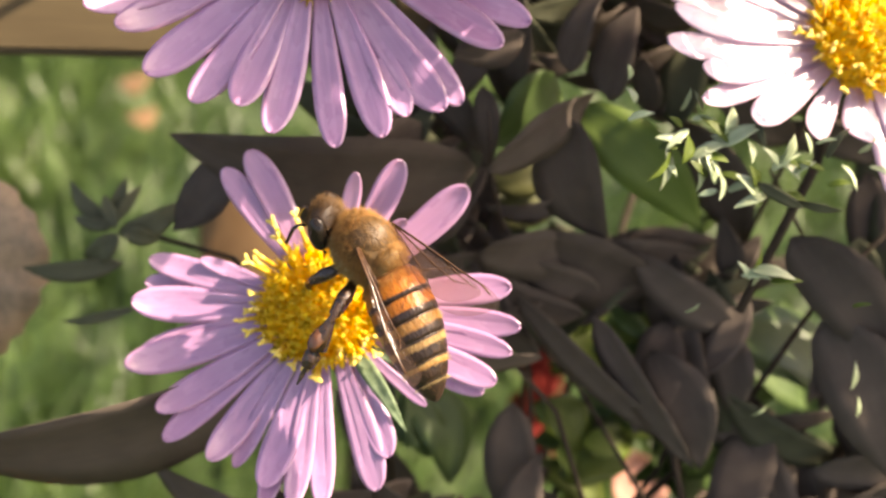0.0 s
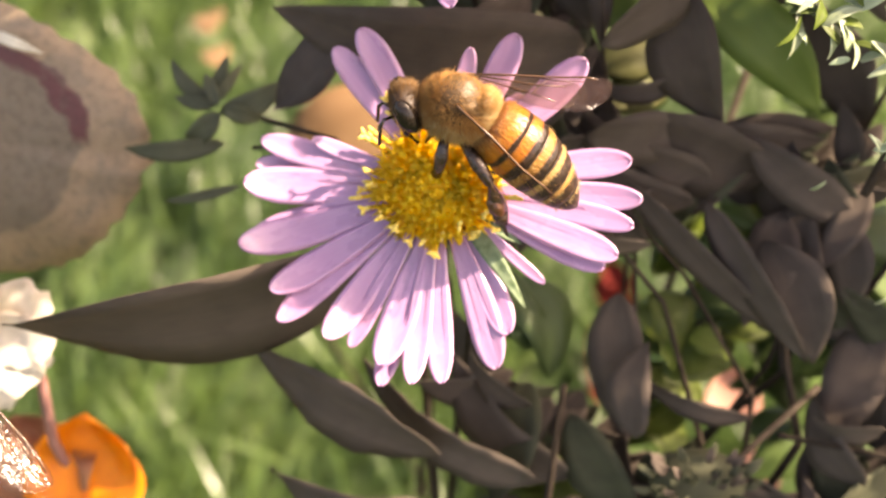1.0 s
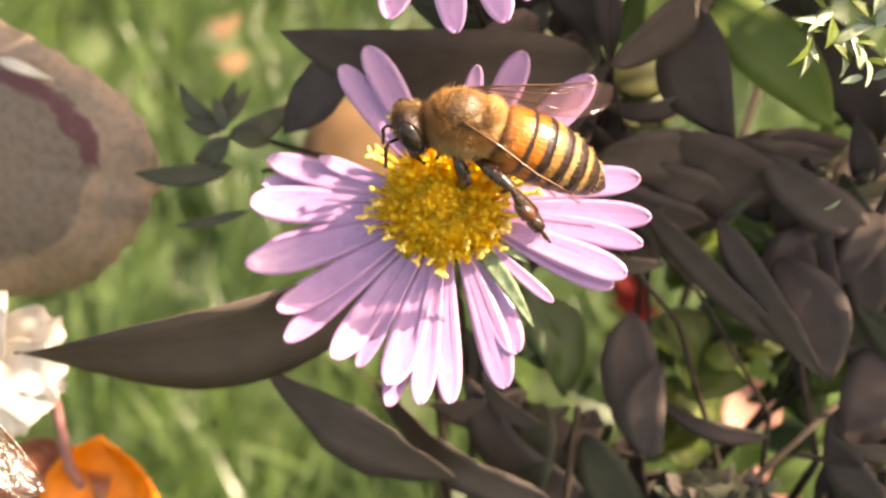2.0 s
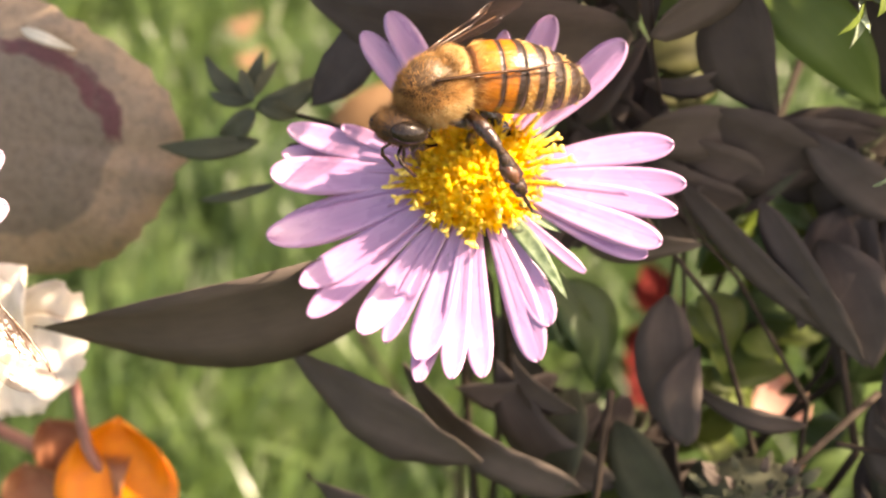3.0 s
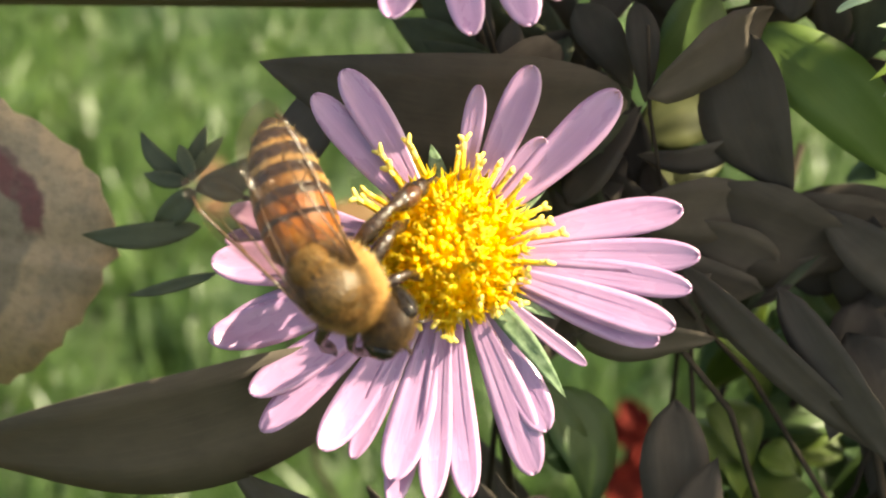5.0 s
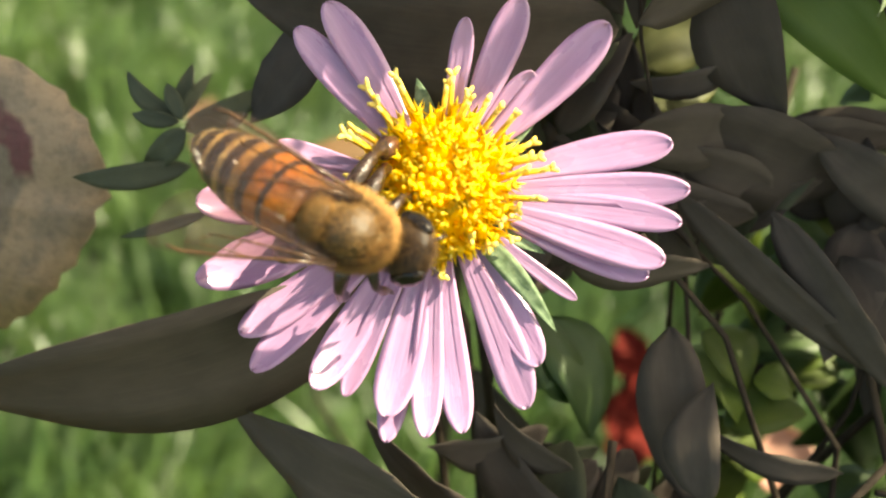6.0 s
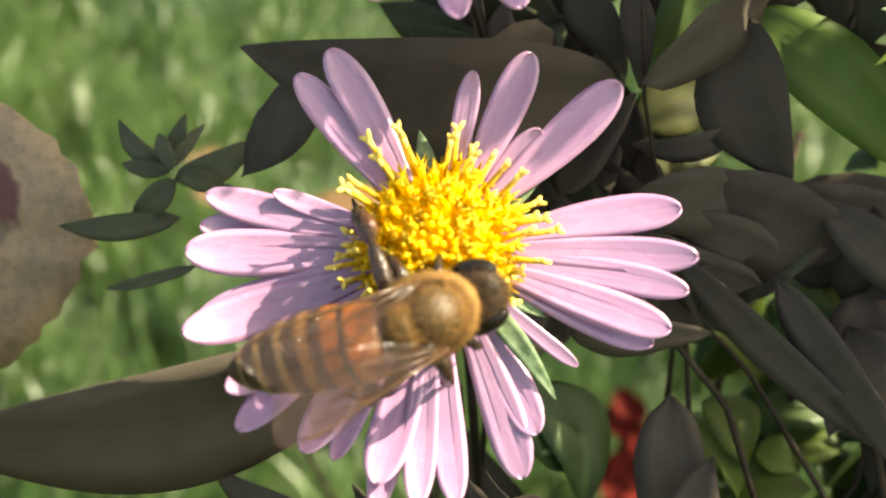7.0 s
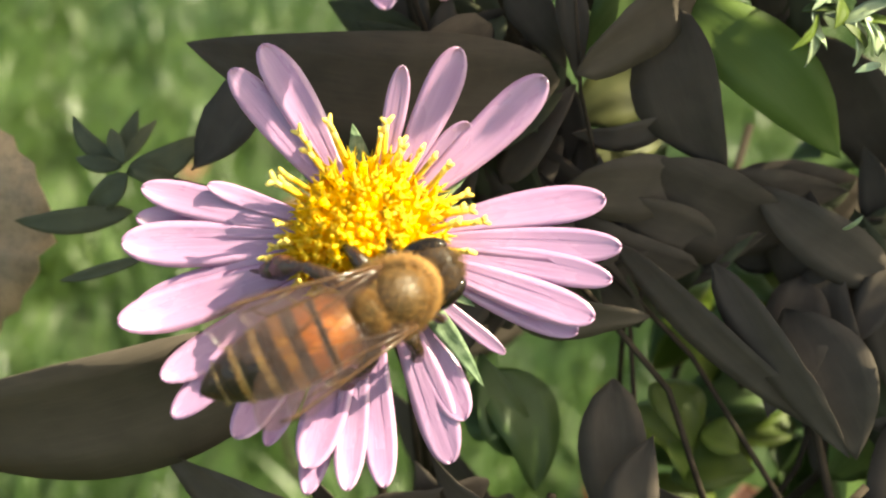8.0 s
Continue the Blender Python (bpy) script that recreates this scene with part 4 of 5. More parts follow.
def floret_mesh(h, r, lobes=5):
    """A tubular floret with a flared, lobed mouth."""
    verts, faces = tube([(0, 0, 0), (0, 0, h * 0.55), (0, 0, h * 0.85)], [r * 0.45, r * 0.55, r * 0.75], 5)
    for k in range(lobes):
        a = 2 * math.pi * k / lobes
        c, s = math.cos(a), math.sin(a)
        n = len(verts)
        verts += [(r * 0.7 * math.cos(a - 0.55), r * 0.7 * math.sin(a - 0.55), h * 0.82), (r * 0.7 * math.cos(a + 0.55), r * 0.7 * math.sin(a + 0.55), h * 0.82),
                  (r * 1.7 * c, r * 1.7 * s, h * 1.08), (r * 0.5 * c, r * 0.5 * s, h * 0.72)]
        faces += [(n, n + 1, n + 2), (n + 1, n + 3, n + 2), (n + 3, n, n + 2)]
    return shape("floret", verts, faces, floret_yellow)


def bud_mesh(h, r):
    verts, faces = tube([(0, 0, 0), (0, 0, h * 0.5), (0, 0, h * 0.85), (0, 0, h)], [r * 0.7, r, r * 0.75, r * 0.2], 6)
    return shape("floret", verts, faces, floret_yellow)


def stamen_mesh(h, seed):
    """An open outer floret: amber column with a forked, pollen-laden tip."""
    r = random.Random(seed)
    bx = r.uniform(-0.5, 0.5)
    col = tube([(0, 0, 0), (bx * 0.5, 0, h * 0.45), (bx, 0, h * 0.8)], [0.13, 0.17, 0.15], 5)
    n1 = len(col[1])
    a1, a2 = r.uniform(0.22, 0.45), r.uniform(0.18, 0.4)
    tip = joined(tube([(bx, 0, h * 0.74), (bx + 0.02, 0, h * 0.93)], [0.14, 0.18], 5),
                 tube([(bx, 0, h * 0.9), (bx + a1 * 0.5, 0.05, h * 0.98), (bx + a1, 0.1, h * 1.02)], [0.13, 0.16, 0.09], 5),
                 tube([(bx, 0, h * 0.9), (bx - a2 * 0.5, -0.05, h), (bx - a2, -0.1, h * 1.06)], [0.13, 0.15, 0.08], 5))
    v, f = joined(col, tip)
    return shape("stamen", v, f, [anther_amber, pollen_cream], [0] * n1 + [1] * (len(f) - n1))


def outward(a, rad, z, lean):
    """A pose on the disc: at angle a (degrees) and radius, its z leaning outwards by lean degrees."""
    return moved(0, 0, 0, 0, 0, a) @ moved(rad, 0, z, 0, lean, 0)


FLORETS = [floret_mesh(1.6, 0.30), floret_mesh(1.95, 0.32), floret_mesh(1.35, 0.28), bud_mesh(1.3, 0.25)]
STAMENS = [stamen_mesh(1.9 + 0.32 * i, i) for i in range(7)]
BRACTS = [leaf_mesh(5.2, 1.3, 0.0, bract_green, seed=90 + i) for i in range(2)]


def flower(m, label, petals, stem, seed=1, mat=None):
    """An aster bloom; petals: (angle, length, width, lift, curl) each, in degrees and millimetres."""
    r = random.Random(seed)
    ob = thing("aster_flower", m, label, "flower", "aster flowers")
    for k, (a, length, width, lift, curl) in enumerate(petals):
        r0 = 2.6
        part("petal", petal_mesh(length - r0, width * 0.94, lift, curl, seed * 100 + k, cup=r.uniform(0.5, 1.5) if 120 < a % 360 < 285 else r.uniform(0.0, 0.4), mat=mat), ob, moved(0, 0, 0, 0, 0, a) @ moved(r0, 0, (k % 2) * 0.22 - 0.1))
    v, f = ball(0, 0, -0.3, 3.45, 3.45, 3.3, 24, 12)
    part("disc", shape("disc", v, f, disc_yellow), ob, None, "domed yellow disc")
    n = 250
    for i in range(n):
        rad = 3.3 * math.sqrt((i + 0.5) / n)
        a = i * 137.508
        z = -0.3 + 2.85 * math.sqrt(max(0.0, 1 - (rad / 3.45) ** 2))
        lean = 52 * (rad / 3.35) ** 1.6 + r.uniform(-16, 16)
        kind = FLORETS[3] if rad < 1.1 or r.random() < 0.2 else (FLORETS[2] if rad < 1.8 or r.random() < 0.25 else FLORETS[r.randrange(2)])
        part("floret", kind, ob, outward(a + r.uniform(-5, 5), rad * 0.96, z - 0.72 + (0.42 if rad < 1.9 else 0.15) + r.uniform(-0.15, 0.2), lean))
    for i in range(42):
        a = i * 360 / 42 + r.uniform(-6, 6)
        up_ = math.sin(radians(a))
        rad = r.uniform(2.4, 3.35)
        size = max(0, min(6, int(r.uniform(0, 4) + 2.3 * (up_ + 0.3))))
        part("stamen", STAMENS[size], ob, outward(a, rad, r.uniform(0.0, 0.9), r.uniform(40, 66) + 15 * up_) @ pose(0, 0, 0, r.uniform(-14, 14), 0, r.uniform(0, 180)))
    for i in range(11):
        part("bract", BRACTS[i % 2], ob, outward(i * 360 / 11 + r.uniform(-8, 8), 1.6, -1.5, -6 + r.uniform(-8, 4)) @ pose(0, 0, 0, r.uniform(-15, 15)))
    v, f = joined(ball(0, 0, -1.9, 2.9, 2.9, 1.6, 14, 8))
    part("cup", shape("cup", v, f, bract_green), ob)
    v, f = tube(stem, [0.5, 0.4] + [0.36] * (len(stem) - 2), 7)
    part("stalk", shape("stalk", v, f, stem_dark), ob)
    return ob


main = flower(at(-0.2, 0.1, 0) @ pose(0, 0, 0, -12, -7, 0), "open lilac-pink aster with a yellow disc, some petals curled", [
    (129.8, 11.95, 2.1, 0.5, 0), (119.4, 12.05, 2.3, 0.75, 0), (79.2, 9.4, 1.4, 0.65, 0.6), (64.8, 11.3, 2.2, 0.95, 0), (49.5, 8.2, 1.5, 0.5, 0), (42.2, 12.7, 2.5, 0.95, 0),
    (9.6, 12.8, 2.3, 0.1, 0), (-2.1, 13.4, 2.0, 0.15, 0), (-9.8, 13.1, 1.8, 0.4, 0), (-19.5, 12.7, 2.2, 0.1, 0), (-24, 12.2, 1.9, -0.6, 0), (-40, 9.5, 0.9, -0.8, -0.5),
    (-62, 10.9, 2.3, -0.15, 0), (-69.7, 12.7, 2.4, -0.45, 0), (-85.6, 13.1, 2.0, 0.0, 0), (-93.9, 13.25, 1.9, -0.05, 0), (-104.0, 12.5, 2.6, 0.55, 0), (-102.9, 13.85, 1.9, -0.9, 0),
    (-122.5, 12.55, 2.3, 0.2, 0), (-116, 12.3, 1.6, -0.5, 0), (-137.3, 14.1, 2.2, 0.15, 0), (-145.1, 13.25, 2.3, -0.1, 0), (-160.2, 13.85, 2.6, 0.5, 0), (-163, 13.4, 2.2, -0.9, 0),
    (-178.3, 13.2, 2.7, 0.75, 0), (175, 12.8, 2.0, -0.6, 0), (167.9, 12.55, 2.0, 0.8, 0), (162, 9.2, 1.2, 0.1, 0)],
    [(0, 0, -2.5), (0.3, -1.2, -8), (1, -5, -16), (2, -24, -34)], 1)
part("bract", leaf_mesh(7.4, 1.15, 0.03, bract_green, seed=77), main, outward(-52, 2.6, -0.6, -3), "long green bract under the petals")
part("bract", leaf_mesh(5.2, 1.1, 0.03, bract_green, seed=78), main, outward(14, 2.0, -1.0, -3))

upper_petals = [(201, 15.4, 2.6, 0.8, 0), (208, 14.2, 2.3, 0.0, 0), (221.0, 14.4, 2.8, 0.1, 0), (235.2, 13.8, 2.5, 0.25, 0), (247.4, 12.7, 2.7, 0.85, 0), (258, 13.65, 2.5, 0.0, 0),
                (275.3, 14.3, 2.2, 0.35, 0), (288.3, 14.1, 2.5, 0.3, 0), (296.6, 13.4, 2.4, 0.4, 0), (305.9, 14.3, 2.8, 0.25, 0), (311.4, 14.6, 2.4, -0.65, 0), (330.0, 14.25, 2.7, 0.2, 0),
                (339.2, 15.3, 2.4, -0.2, 0)] + [(348 + 14.2 * i, 13.6 + (i * 7 % 5) * 0.4, 2.4, 0.3 - 0.2 * (i % 3), 0) for i in range(15)]
flower(at(-0.7, 25.05, 1.25) @ pose(0, 0, 0, -8, 2, 0), "full lilac-pink aster with broad petals over a dark shoot", upper_petals, [(0, 0, -2.5), (1, -2, -9), (3, -8, -17), (4, -16, -20)], 2)
flower(at(37.4, 18.8, -2) @ pose(0, 0, 0, -24, 14, 0), "aster with petals coloured pale for full sun, beside small pale leaves",
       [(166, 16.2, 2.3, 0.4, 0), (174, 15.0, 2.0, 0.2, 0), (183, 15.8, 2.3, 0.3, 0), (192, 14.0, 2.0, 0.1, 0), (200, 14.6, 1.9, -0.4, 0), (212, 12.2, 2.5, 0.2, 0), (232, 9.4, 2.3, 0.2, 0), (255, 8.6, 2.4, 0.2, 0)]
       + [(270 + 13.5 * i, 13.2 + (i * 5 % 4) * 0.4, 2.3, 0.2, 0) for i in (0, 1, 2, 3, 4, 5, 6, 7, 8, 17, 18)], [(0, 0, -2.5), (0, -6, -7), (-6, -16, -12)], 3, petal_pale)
flower(at(-41.3, -5.6, 6) @ pose(0, 0, 0, -14, 18, 0), "pink aster at the bed's edge, coloured pale for full sun, above a withered bloom",
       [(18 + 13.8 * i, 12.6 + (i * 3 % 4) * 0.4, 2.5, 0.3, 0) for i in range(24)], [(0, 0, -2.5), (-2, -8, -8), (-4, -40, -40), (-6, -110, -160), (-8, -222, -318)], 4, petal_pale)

# three unseen blooms, added only to shade the asters and leaves below
for x_, y_, z_, n_ in ((13.0, 38.0, 11.0, 26), (37.0, 43.0, 12.0, 25), (-8.0, 45.0, 4.0, 24)):
    flower(at(x_, y_, z_) @ pose(0, 0, 0, -15, 5, 0), "unseen lilac-pink aster added above the clump to cast shade", [(360 / n_ * i, 13.2 + (i * 3 % 4) * 0.4, 2.5, 0.3, 0) for i in range(n_)],
           [(0, 0, -2.5), (0.4 * (13 - x_), 3, -8), (0.9 * (13 - x_), 2, -40), (9 - x_, -20, -90), (5 - x_, -120, -200)], n_)

# ---- variegated leaf ----
vl = thing("variegated_leaf", at(-40.8, 1.9, -18.5) @ pose(0, 0, 0, 4, -8, -6), "withered broad leaf, beige scalloped rim, maroon ring and grey-brown heart", "leaf")
nu, nv = 9, 72
top = []
for j in range(nv):
    a = 2 * math.pi * j / nv
    tooth = 1 + 0.018 * math.cos(a * 30) + 0.03 * math.sin(3 * a + 1) + 0.02 * math.sin(5 * a)
    for i in range(nu):
        r_ = i / (nu - 1)
        x = 16.2 * r_ * math.cos(a) * tooth
        y = 12.2 * r_ * math.sin(a) * tooth
        z = 1.4 * math.sin(2.2 * a) * r_ ** 2 - 1.8 * r_ ** 3 + 0.5 * math.sin(7 * a) * r_ ** 3
        top.append((x, y, z))
verts = list(top) + [(x, y, z - 0.25) for x, y, z in top]
faces = []
N_ = nu * nv
for j in range(nv):
    for i in range(nu - 1):
        a_, b_ = j * nu + i, ((j + 1) % nv) * nu + i
        faces.append((a_, a_ + 1, b_ + 1, b_))
        faces.append((N_ + a_, N_ + b_, N_ + b_ + 1, N_ + a_ + 1))
    a_, b_ = j * nu + nu - 1, ((j + 1) % nv) * nu + nu - 1
    faces.append((a_, N_ + a_, N_ + b_, b_))
part("blade", shape("blade", verts, faces, blotch_m), vl)
# glint along the rim, modelled as a thin straw-coloured sliver
part("sliver", leaf_mesh(5.0, 0.9, 0.02, straw_pale, seed=5), vl, moved(3.2, 9.2, 0.6, 0, 0, -14), "pale sliver standing in for a glint on the rim")
v, f = tube([(-10, -8, -1), (-14, -30, -14), (-6, -120, -150), (4, -222, -322)], [0.7, 0.8, 1.2, 1.6], 7)
part("stalk", shape("stalk", v, f, stalk_pink), vl)

# ---- withered white bloom with its stalk ----
wb = thing("withered_bloom", at(-36.6, -13.2, -13), "crumpled papery white withered bloom on a pink stalk", "flower")
rng = random.Random(21)
for k in range(9):
    a = k * 40 + rng.uniform(-12, 12)
    ln_ = rng.uniform(5.5, 7.2)
    nu, nv = 9, 7
    top = []
    for i in range(nu):
        u = i / (nu - 1)
        w = 2.4 * math.sin(0.25 + 2.3 * u) ** 0.7
        for j in range(nv):
            s = j / (nv - 1) * 2 - 1
            c = noise.noise(Vector((u * 3 + k, s * 2.0, k * 1.7)))
            top.append((ln_ * u, w * s * (1 + 0.15 * c), 1.2 * c * u + 2.2 * u * (1 - u) + 0.4 * s * s))
    part("petal", closed_sheet("petal", top, nu, nv, 0.1, paper_white), wb, moved(0, 0, 0, 0, 0, a) @ pose(0, 0, 0, rng.uniform(-25, 25), rng.uniform(-35, 5), 0))
v, f = tube([(1.5, -1, -1), (3.0, -5, -4), (2.4, -12, -8), (0, -60, -60), (2, -210, -312)], [0.45, 0.5, 0.5, 0.8, 1.0], 7)
part("stalk", shape("stalk", v, f, stalk_pink), wb, None, "thin dull pink stalk")

# ---- orange bloom ----
ob_ = thing("orange_bloom", at(-32.6, -27.8, -24), "rounded orange petal bloom with rusty withered rim and brown veins", "flower")
rng = random.Random(31)


def round_petal(w, h, cup, seed, mat):
    nu, nv = 12, 11
    top = []
    for i in range(nu):
        u = i / (nu - 1)
        for j in range(nv):
            s = j / (nv - 1) * 2 - 1
            ww = w * math.sin(math.pi * min(1, 0.12 + 0.88 * u) ** 0.75) ** 0.55 if u < 1 else w * 0.12
            c = noise.noise(Vector((u * 2.5, s * 2 + seed, seed * 3.1)))
            top.append((ww * s, h * u, cup * (s * s + (u - 0.4) ** 2) + 0.5 * c))
    return closed_sheet("petal", top, nu, nv, 0.15, mat)


part("petal", round_petal(5.6, 9.0, 2.2, 1, orange_petal), ob_, moved(0.6, -4.2, 0))
part("petal", round_petal(4.4, 7.4, 1.5, 2, rust_petal), ob_, moved(-6.0, -7.0, -1.5, 0, 0, 24), "withered rust-brown petal")
part("petal", round_petal(5.4, 7.6, 1.8, 3, orange_petal), ob_, moved(1.0, -6.5, -2.0, 0, 0, 186))
part("petal", round_petal(3.4, 6.5, 1.5, 4, rust_petal), ob_, moved(-3.2, -1.5, -2.6, 0, 0, 38), "withered rust-brown petal")
for k in range(7):
    a = -0.5 + k * 0.17
    v, f = tube([(0.2, -2.6, 0.75), (0.2 + 1.2 * math.sin(a), -0.6 + 0.2 * math.cos(a), 0.35), (0.2 + 2.6 * math.sin(a), 1.2, 0.55)], [0.3, 0.16, 0.05], 5)
    part("vein", shape("vein", v, f, rust_petal), ob_)
v, f = tube([(0, -6, -2), (2, -20, -14), (4, -190, -300)], [0.6, 0.7, 1.2], 7)
part("stalk", shape("stalk", v, f, stalk_pink), ob_)

# ---- scarlet bloom, salmon petal and dry leaf deeper in the bed ----
red = thing("scarlet_bloom", at(43.5, -49.0, -190), "scarlet red flower spike far behind dark leaves", "flower")
rng = random.Random(40)
for k in range(16):
    u = k / 15
    part("petal", round_petal(4.6 - 1.6 * u, 8.0 - 2.0 * u, 1.6, 40 + k, red_petal), red,
         moved(rng.uniform(-2.5, 2.5) - 3.0 * u, -16 + 28 * u, rng.uniform(-2, 2), rng.uniform(-20, 20), rng.uniform(-20, 20), rng.uniform(-50, 50)))
v, f = tube([(-3, 12, -3), (0, -16, -3), (-4, -90, -60), (-8, -170, -120)], [0.8, 1.0, 1.2, 1.6], 7)
part("stalk", shape("stalk", v, f, stem_dark), red)
sp = thing("salmon_bloom", at(37.2, -33.2, -60), "pale salmon-pink fallen bloom low behind the shoots", "flower")
for k, (x, y, a) in enumerate(((0, 0, 10), (1.5, -5, -150), (3.5, -10, -170))):
    part("petal", round_petal(3.6, 7.0, 1.2, 60 + k, salmon), sp, moved(x, y, -k * 0.8, 0, 0, a))
v, f = tube([(2, -8, -2), (0, -40, -30), (-10, -190, -265)], [0.6, 0.7, 1.2], 7)
part("stalk", shape("stalk", v, f, stem_dark), sp)
dl = thing("dry_leaf", at(-12, -1, -100) @ pose(0, 0, 0, 0, 0, 14), "flat tan-brown dry leaf hanging deep behind the bloom", "leaf")
part("blade", leaf_mesh(30, 20, 0.0, dry_brown, 0.05, 0, 0.3, 9), dl, moved(-14, -4, 0, 0, 0, 18))
v, f = tube([(-14, -4, 0), (-18, -30, -20), (-14, -180, -228)], [0.4, 0.45, 0.8], 6)
part("stalk", shape("stalk", v, f, stem_dark), dl)


# ---- honey bees ----
def profile(x):
    """Radius of the abdomen at x along it, 0 at the waist, 1 at the tip."""
    return 3.42 * (x + 0.16) ** 0.42 * (1 - x) ** 0.62 if x < 0.999 else 0.05


def tergite(x0, x1, front, rear, share, step):
    """One plate of the abdomen, along -x, with a paler front band and a dark rear one."""
    seg, n = 22, 7
    verts, faces, slots = [], [], []
    for i in range(n):
        u = i / (n - 1)
        x = x0 + (x1 - x0) * u
        r = max(0.12, profile(x)) * (1.0 + step * u) if i < n - 1 else max(0.1, profile(x)) * (1.0 + step * 0.55)
        sag = -0.9 * x * x
        for k in range(seg):
            a = 2 * math.pi * k / seg
            verts.append((-2.0 - 7.1 * x, 0.87 * r * math.cos(a), 0.96 * r * math.sin(a) + sag - 0.2))
    for i in range(n - 1):
        for k in range(seg):
            a, b = i * seg + k, i * seg + (k + 1) % seg
            faces.append((a, a + seg, b + seg, b))
            slots.append(0 if (i + 0.5) / (n - 1) < share else 1)
    faces.append(tuple(range(seg)))
    slots.append(0)
    faces.append(tuple(range(len(verts) - 1, len(verts) - seg - 1, -1)))
    slots.append(1)
    return shape("tergite", verts, faces, [front, rear], slots)


def hairs(name, count, place, length, seed, mat, width=0.045):
    """Fine hairs as slim three-sided spikes; place(r) gives root and way."""
    r = random.Random(seed)
    verts, faces = [], []
    for i in range(count):
        root, way = place(r)
        way = (way + Vector((r.uniform(-0.5, 0.5), r.uniform(-0.5, 0.5), r.uniform(-0.5, 0.5)))).normalized()
        side_ = way.orthogonal().normalized() * width
        oth = way.cross(side_)
        n = len(verts)
        ln_ = length * r.uniform(0.6, 1.25)
        bend_ = Vector((-0.25, 0, 0)) * ln_
        verts += [tuple(root + side_), tuple(root - side_ * 0.5 + oth * 0.87), tuple(root - side_ * 0.5 - oth * 0.87), tuple(root + way * ln_ + bend_)]
        faces += [(n, n + 1, n + 3), (n + 1, n + 2, n + 3), (n + 2, n, n + 3)]
    return shape(name, verts, faces, mat)


def on_ball(cx, cy, cz, rx, ry, rz, low=-1.0, bald=2.0):
    def place(r):
        while True:
            d = Vector((r.gauss(0, 1), r.gauss(0, 1), r.gauss(0, 1))).normalized()
            if d.z > low and (d.z < bald or r.random() < 0.03):
                return Vector((cx + rx * d.x, cy + ry * d.y, cz + rz * d.z)), d
    return place


def on_abdomen(x0, x1):
    def place(r):
        x, a = r.uniform(x0, x1), r.uniform(0, 2 * math.pi)
        rr = profile(x)
        d = Vector((-0.8, math.cos(a), math.sin(a)))
        return Vector((-2.0 - 7.1 * x, 0.87 * rr * math.cos(a), 0.96 * rr * math.sin(a) - 0.9 * x * x - 0.2)), d
    return place


def wing_point(length, width, u, s, lift=0.0, seed=0):
    """A point of the wing's membrane: u from root to tip, s from the leading to the trailing edge."""
    lead = 0.10 * width * math.sin(math.pi * u)
    w = width * (0.12 + 0.88 * math.sin(min(1, u / 0.68) * math.pi / 2) ** 1.2) * math.sqrt(max(0.02, 1 - max(0, (u - 0.72) / 0.28) ** 2.2))
    return (-length * u, lead + w * (s - 0.25), 0.08 * math.sin(9 * u + 4 * s + seed) + lift)


def wing_mesh(length, width, seed):
    """A membrane wing along -x."""
    nu, nv = 18, 6
    us = [math.sin(math.pi / 2 * i / (nu - 1)) for i in range(nu)]
    return closed_sheet("wing", [wing_point(length, width, u, j / (nv - 1), 0, seed) for u in us for j in range(nv)], nu, nv, 0.02, wing_m)


def wing_veins(length, width, seed):
    """The raised veins of a wing, laid on its membrane."""
    runs = (([(0, 0.05), (0.3, 0.02), (0.6, 0.02), (0.82, 0.05), (0.9, 0.12)], 0.085), ([(0, 0.2), (0.25, 0.25), (0.5, 0.3), (0.68, 0.34)], 0.06), ([(0, 0.4), (0.2, 0.5), (0.45, 0.62), (0.6, 0.8)], 0.05),
            ([(0.48, 0.04), (0.62, 0.14), (0.8, 0.2)], 0.04), ([(0.5, 0.3), (0.54, 0.15), (0.58, 0.04)], 0.035), ([(0.45, 0.62), (0.47, 0.45), (0.5, 0.3)], 0.035), ([(0.66, 0.34), (0.72, 0.26), (0.74, 0.17)], 0.03))
    pieces = [tube([wing_point(length, width, u, s, 0.01, seed) for u, s in pts], [r * (1 - 0.5 * k / len(pts)) for k in range(len(pts))], 4) for pts, r in runs]
    v, f = joined(*pieces)
    return shape("vein", v, f, bee_vein)


def leg_mesh(points, radii):
    """A jointed leg that reaches along +x, its knee towards +z."""
    v, f = tube(points, radii, 8)
    return shape("leg", v, f, bee_leg)


